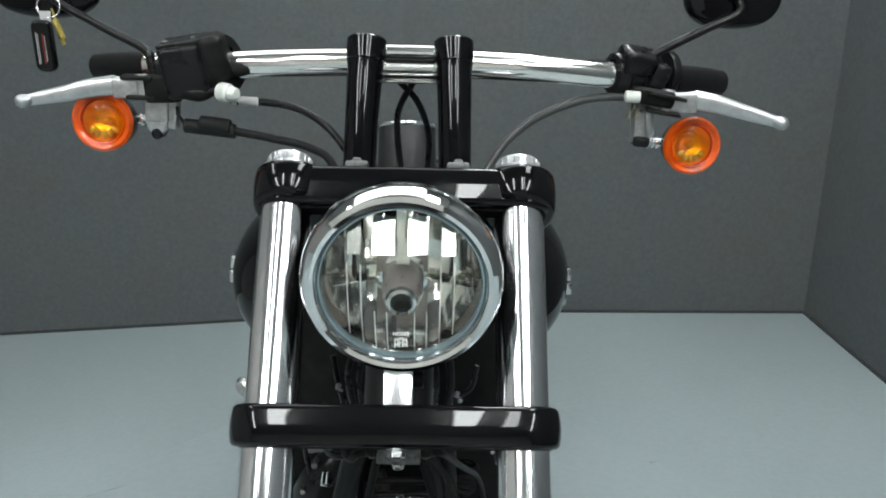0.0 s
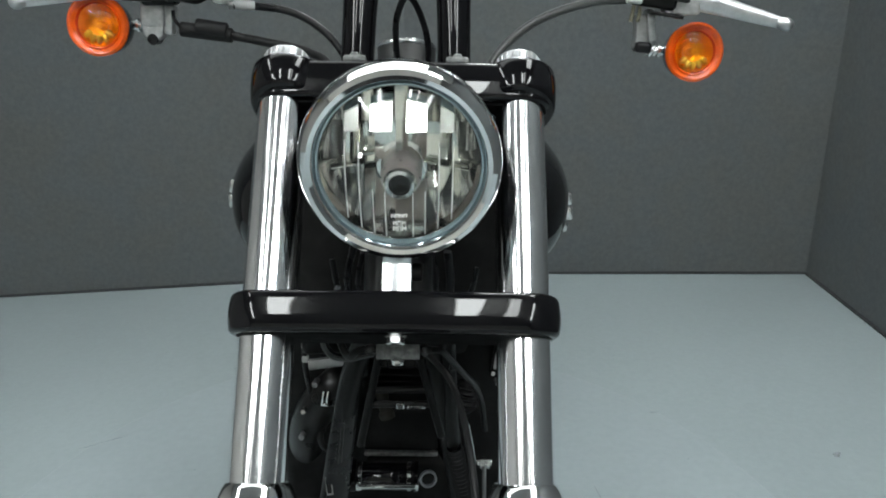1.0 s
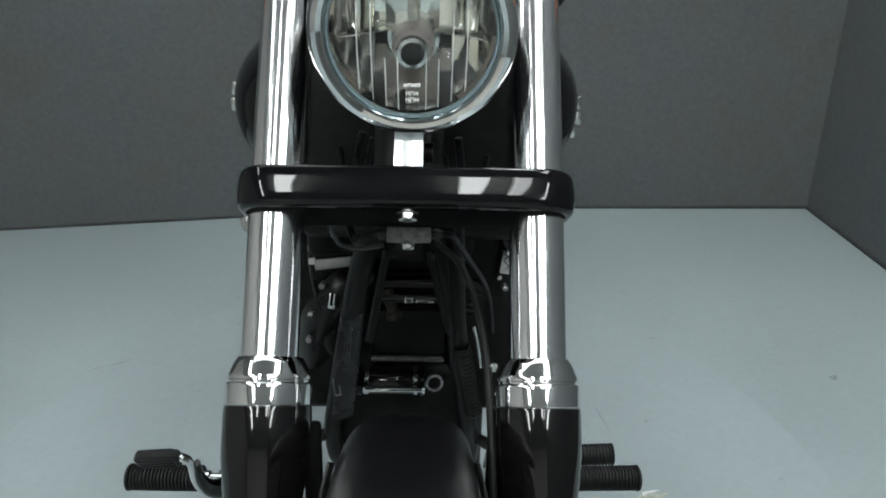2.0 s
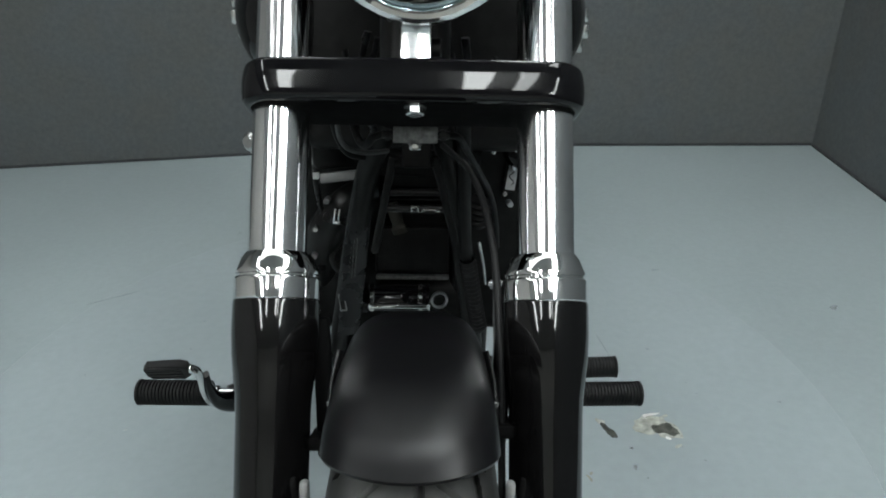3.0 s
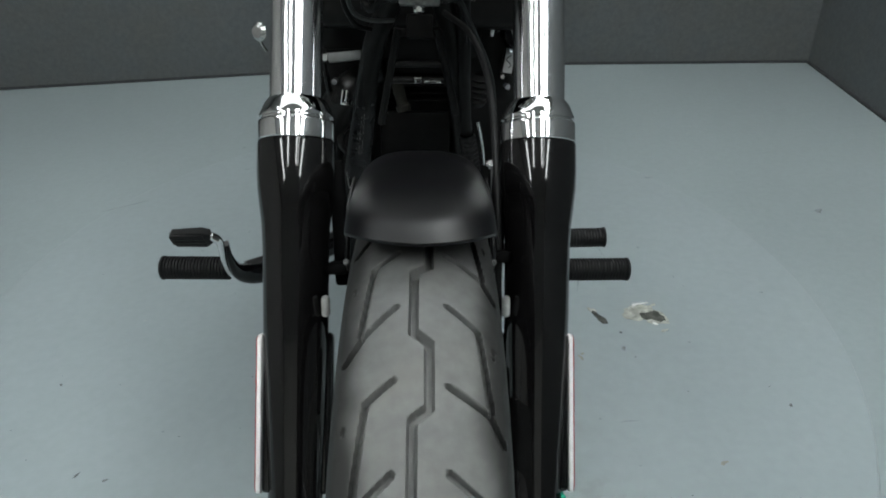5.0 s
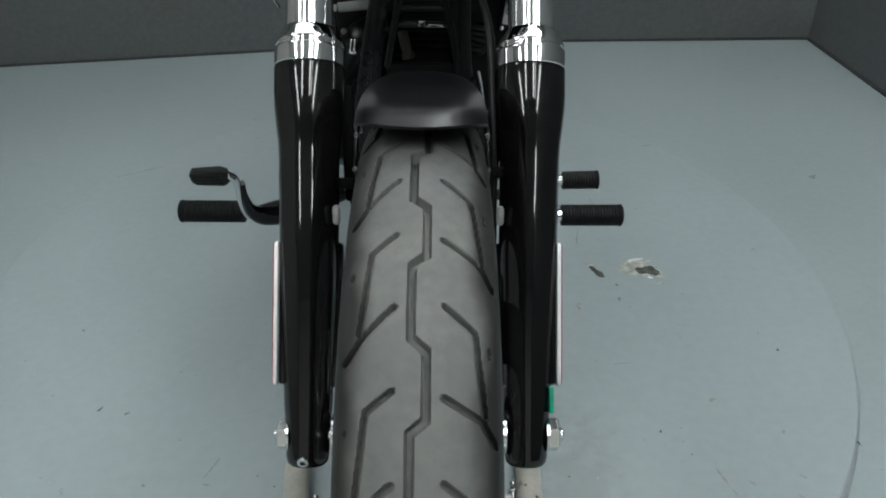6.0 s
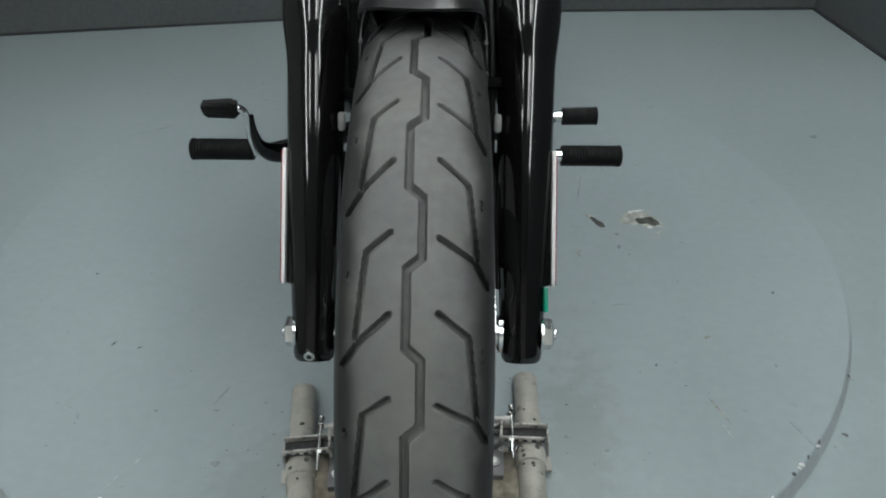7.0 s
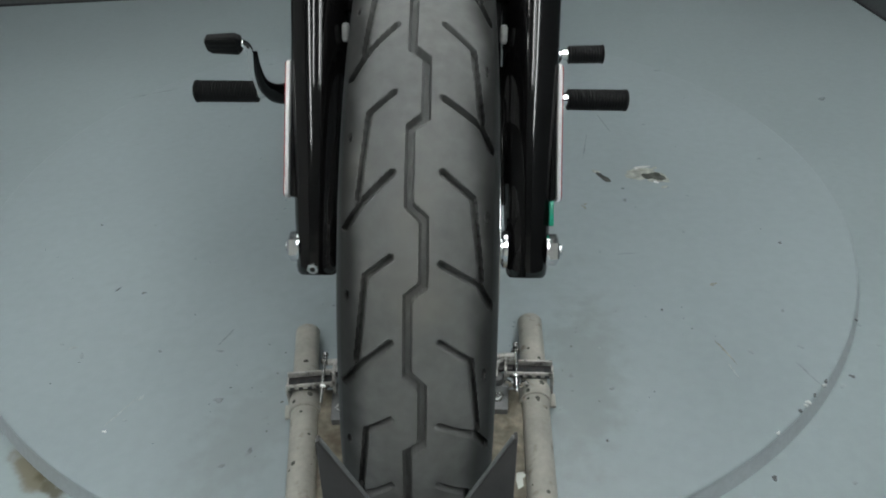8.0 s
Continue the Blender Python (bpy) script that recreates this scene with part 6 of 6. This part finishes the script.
stop = part("front_stop", prism([(-0.0590, 0.026), (0.0625, 0.026), (0.0630, 0.440), (0.0645, 0.5135), (0.0628, 0.5135), (0.0015, 0.384), (-0.0005, 0.384), (-0.0538, 0.511), (-0.0556, 0.511), (-0.0585, 0.440)], -0.003, 0.003, pose(0, -0.036, 0, 90), 0.0008), M_CRADLE, chock, "dark upright front stop with a V notch")
for sx in (-1, 1):
    part("worn_edge", rod((0.0005 + sx * 0.0014, -0.0362, 0.386), (-0.0535 if sx < 0 else 0.0625, -0.0362, 0.5105 if sx < 0 else 0.513), 0.0014, 8), M_GREY_METAL, stop, "worn bare edge of the notch")
rng = random.Random(5)
for x0, x1, y0, y1 in ((-0.2485, -0.163, 0.608, 0.05), (0.1380, 0.1240, 0.632, 0.05)):
    for q in range(11):
        f = rng.uniform(0.15, 0.75)
        a = radians(rng.uniform(25, 150))
        px, py = x0 + (x1 - x0) * f, y0 + (y1 - y0) * f
        d = Vector((math.cos(a), -0.1, math.sin(a)))
        s = rng.uniform(0.0015, 0.0045)
        part("paint_chip", lathe([(0, 0.0209), (s, 0.0203), (s * 0.9, 0.0207), (0, 0.0211)], 7, along((px, py, 0.022), d)), M_CHIP, chock)
for sx, cx, cy, rz, px, lean in ((-1, -0.214, 0.462, 6, -0.2213, 8.7), (1, 0.126, 0.484, -3, 0.1337, -1.4)):
    m = pose(cx, cy, 0, 0, 0, rz)
    rails = [rbox((0.072, 0.0035, 0.010), m @ pose(0, y, 0.052), 0.0010) for y in (-0.0135, 0.0135)]
    br = part("clamp_bracket", joined(*rails, *[rbox((0.0035, 0.030, 0.034), m @ pose(x, 0, 0.030), 0.001) for x in (-0.036, 0.036)]), M_BRACKET, chock, "perforated steel clamp bracket")
    part("channel_web", rbox((0.071, 0.026, 0.003), m @ pose(0, 0, 0.0450), 0.001), M_CRADLE, br, "dark channel web between the rails")
    for k in range(5):
        part("slot", rbox((0.0085, 0.013, 0.0008), m @ pose(-0.027 + 0.0135 * k, 0, 0.0468), 0.0002), M_DARK_LINE, br)
        part("slot", rbox((0.0070, 0.0006, 0.0050), m @ pose(-0.027 + 0.0135 * k, -0.0155, 0.050), 0.0002), M_DARK_LINE, br)
    # cream strap round the pipe with its own screws
    strap = part("pipe_strap", joined(lathe([(0.0207, -0.014), (0.0238, -0.0135), (0.0242, -0.012), (0.0242, 0.012), (0.0238, 0.0135), (0.0207, 0.014)], 36, Matrix.Translation((px, cy - 0.030, 0.022)) @ Matrix.Rotation(radians(lean), 4, "Z") @ Matrix.Rotation(radians(90), 4, "X")),
                                      rbox((0.012, 0.026, 0.005), pose(px + sx * 0.026, cy - 0.030, 0.012, 0, 0, lean), 0.001)), M_CREAM, br, "chipped cream pipe strap")
    for q, (u, v) in enumerate(((0.010, -0.022), (-0.012, -0.038), (0.002, -0.056))):
        part("strap_chip", lathe([(0, 0), (0.0045 - 0.001 * q, 0.0), (0.004 - 0.001 * q, 0.0006), (0, 0.0008)], 8, pose(px + u, cy + v, 0.0440 if q < 2 else 0.0424, 0, 24 if u > 0.005 else (-28 if u < 0 else 4))), M_CHIP, strap)
    # long bolt through the bracket, lying towards the open end
    bx = -sx * 0.0215
    part("clamp_bolt", joined(rod(m @ Vector((bx, 0.046, 0.058)), m @ Vector((bx + sx * 0.003, -0.050, 0.050)), 0.0030, 12), hexnut(m @ Vector((bx, 0.030, 0.057)), (0, 1, 0.05), 0.0075, 0.007),
                              hexnut(m @ Vector((bx, -0.018, 0.053)), (0, -1, 0), 0.0070, 0.006), lathe([(0, 0), (0.005, 0), (0.0055, 0.003), (0.003, 0.006), (0, 0.006)], 14, along(m @ Vector((bx, 0.044, 0.058)), (0, 1, 0.1)))), M_STEEL, br, "bright threaded bolt with nuts")
    part("bolt_ear", joined(rbox((0.004, 0.040, 0.028), m @ pose(-sx * 0.037, 0.004, 0.048), 0.001), rbox((0.016, 0.004, 0.022), m @ pose(-sx * 0.045, 0.016, 0.050), 0.001), sweep([m @ Vector((-sx * 0.040, 0.010, 0.060)), m @ Vector((-sx * 0.050, 0.002, 0.058)), m @ Vector((-sx * 0.052, -0.014, 0.048))], 0.003, 8)), M_BRACKET, br)
    if sx > 0:
        part("wing_nut", joined(rbox((0.015, 0.004, 0.013), m @ pose(bx - 0.011, -0.032, 0.050, 0, 35), 0.0015), rbox((0.015, 0.004, 0.013), m @ pose(bx + 0.013, -0.032, 0.050, 0, -35), 0.0015), rod(m @ Vector((bx + 0.001, -0.024, 0.053)), m @ Vector((bx + 0.001, -0.040, 0.051)), 0.0055, 14)), M_ALU, br, "bright wing nut")
    part("inner_plate", joined(rbox((0.036, 0.060, 0.006), m @ pose(-sx * 0.050, -0.036, 0.029), 0.002), rbox((0.034, 0.004, 0.016), m @ pose(-sx * 0.050, -0.066, 0.024), 0.001), rod(m @ Vector((-sx * 0.050, -0.010, 0.026)), m @ Vector((-sx * 0.050, -0.010, 0.046)), 0.011, 16)), M_GREY_METAL, br, "grimy steel plate")
    part("plate_nut", joined(hexnut(m @ Vector((-sx * 0.048, -0.044, 0.032)), (0, 0, 1), 0.0065, 0.005), lathe([(0.003, 0), (0.0095, 0), (0.0095, 0.0015), (0.003, 0.0015)], 20, m @ pose(-sx * 0.048, -0.044, 0.0322))), M_STEEL, br)
part("cross_rod", rod((-0.190, 0.492, 0.060), (0.105, 0.505, 0.060), 0.005, 14), M_BRACKET, chock, "dull steel cross rod")
part("cross_rod", rod((-0.185, 0.474, 0.050), (0.100, 0.486, 0.050), 0.004, 12), M_CRADLE, chock)
part("paper_scrap", prism([(-0.006, -0.014), (0.002, -0.010), (0.004, 0.002), (0.010, 0.006), (0.006, 0.012), (-0.003, 0.011), (-0.006, 0.0)], 0, 0.0012, pose(0.1015, 0.300, 0.0222, 4, 6, 10)), M_PLASTIC_WHITE, chock, "torn pale scrap on the plate")
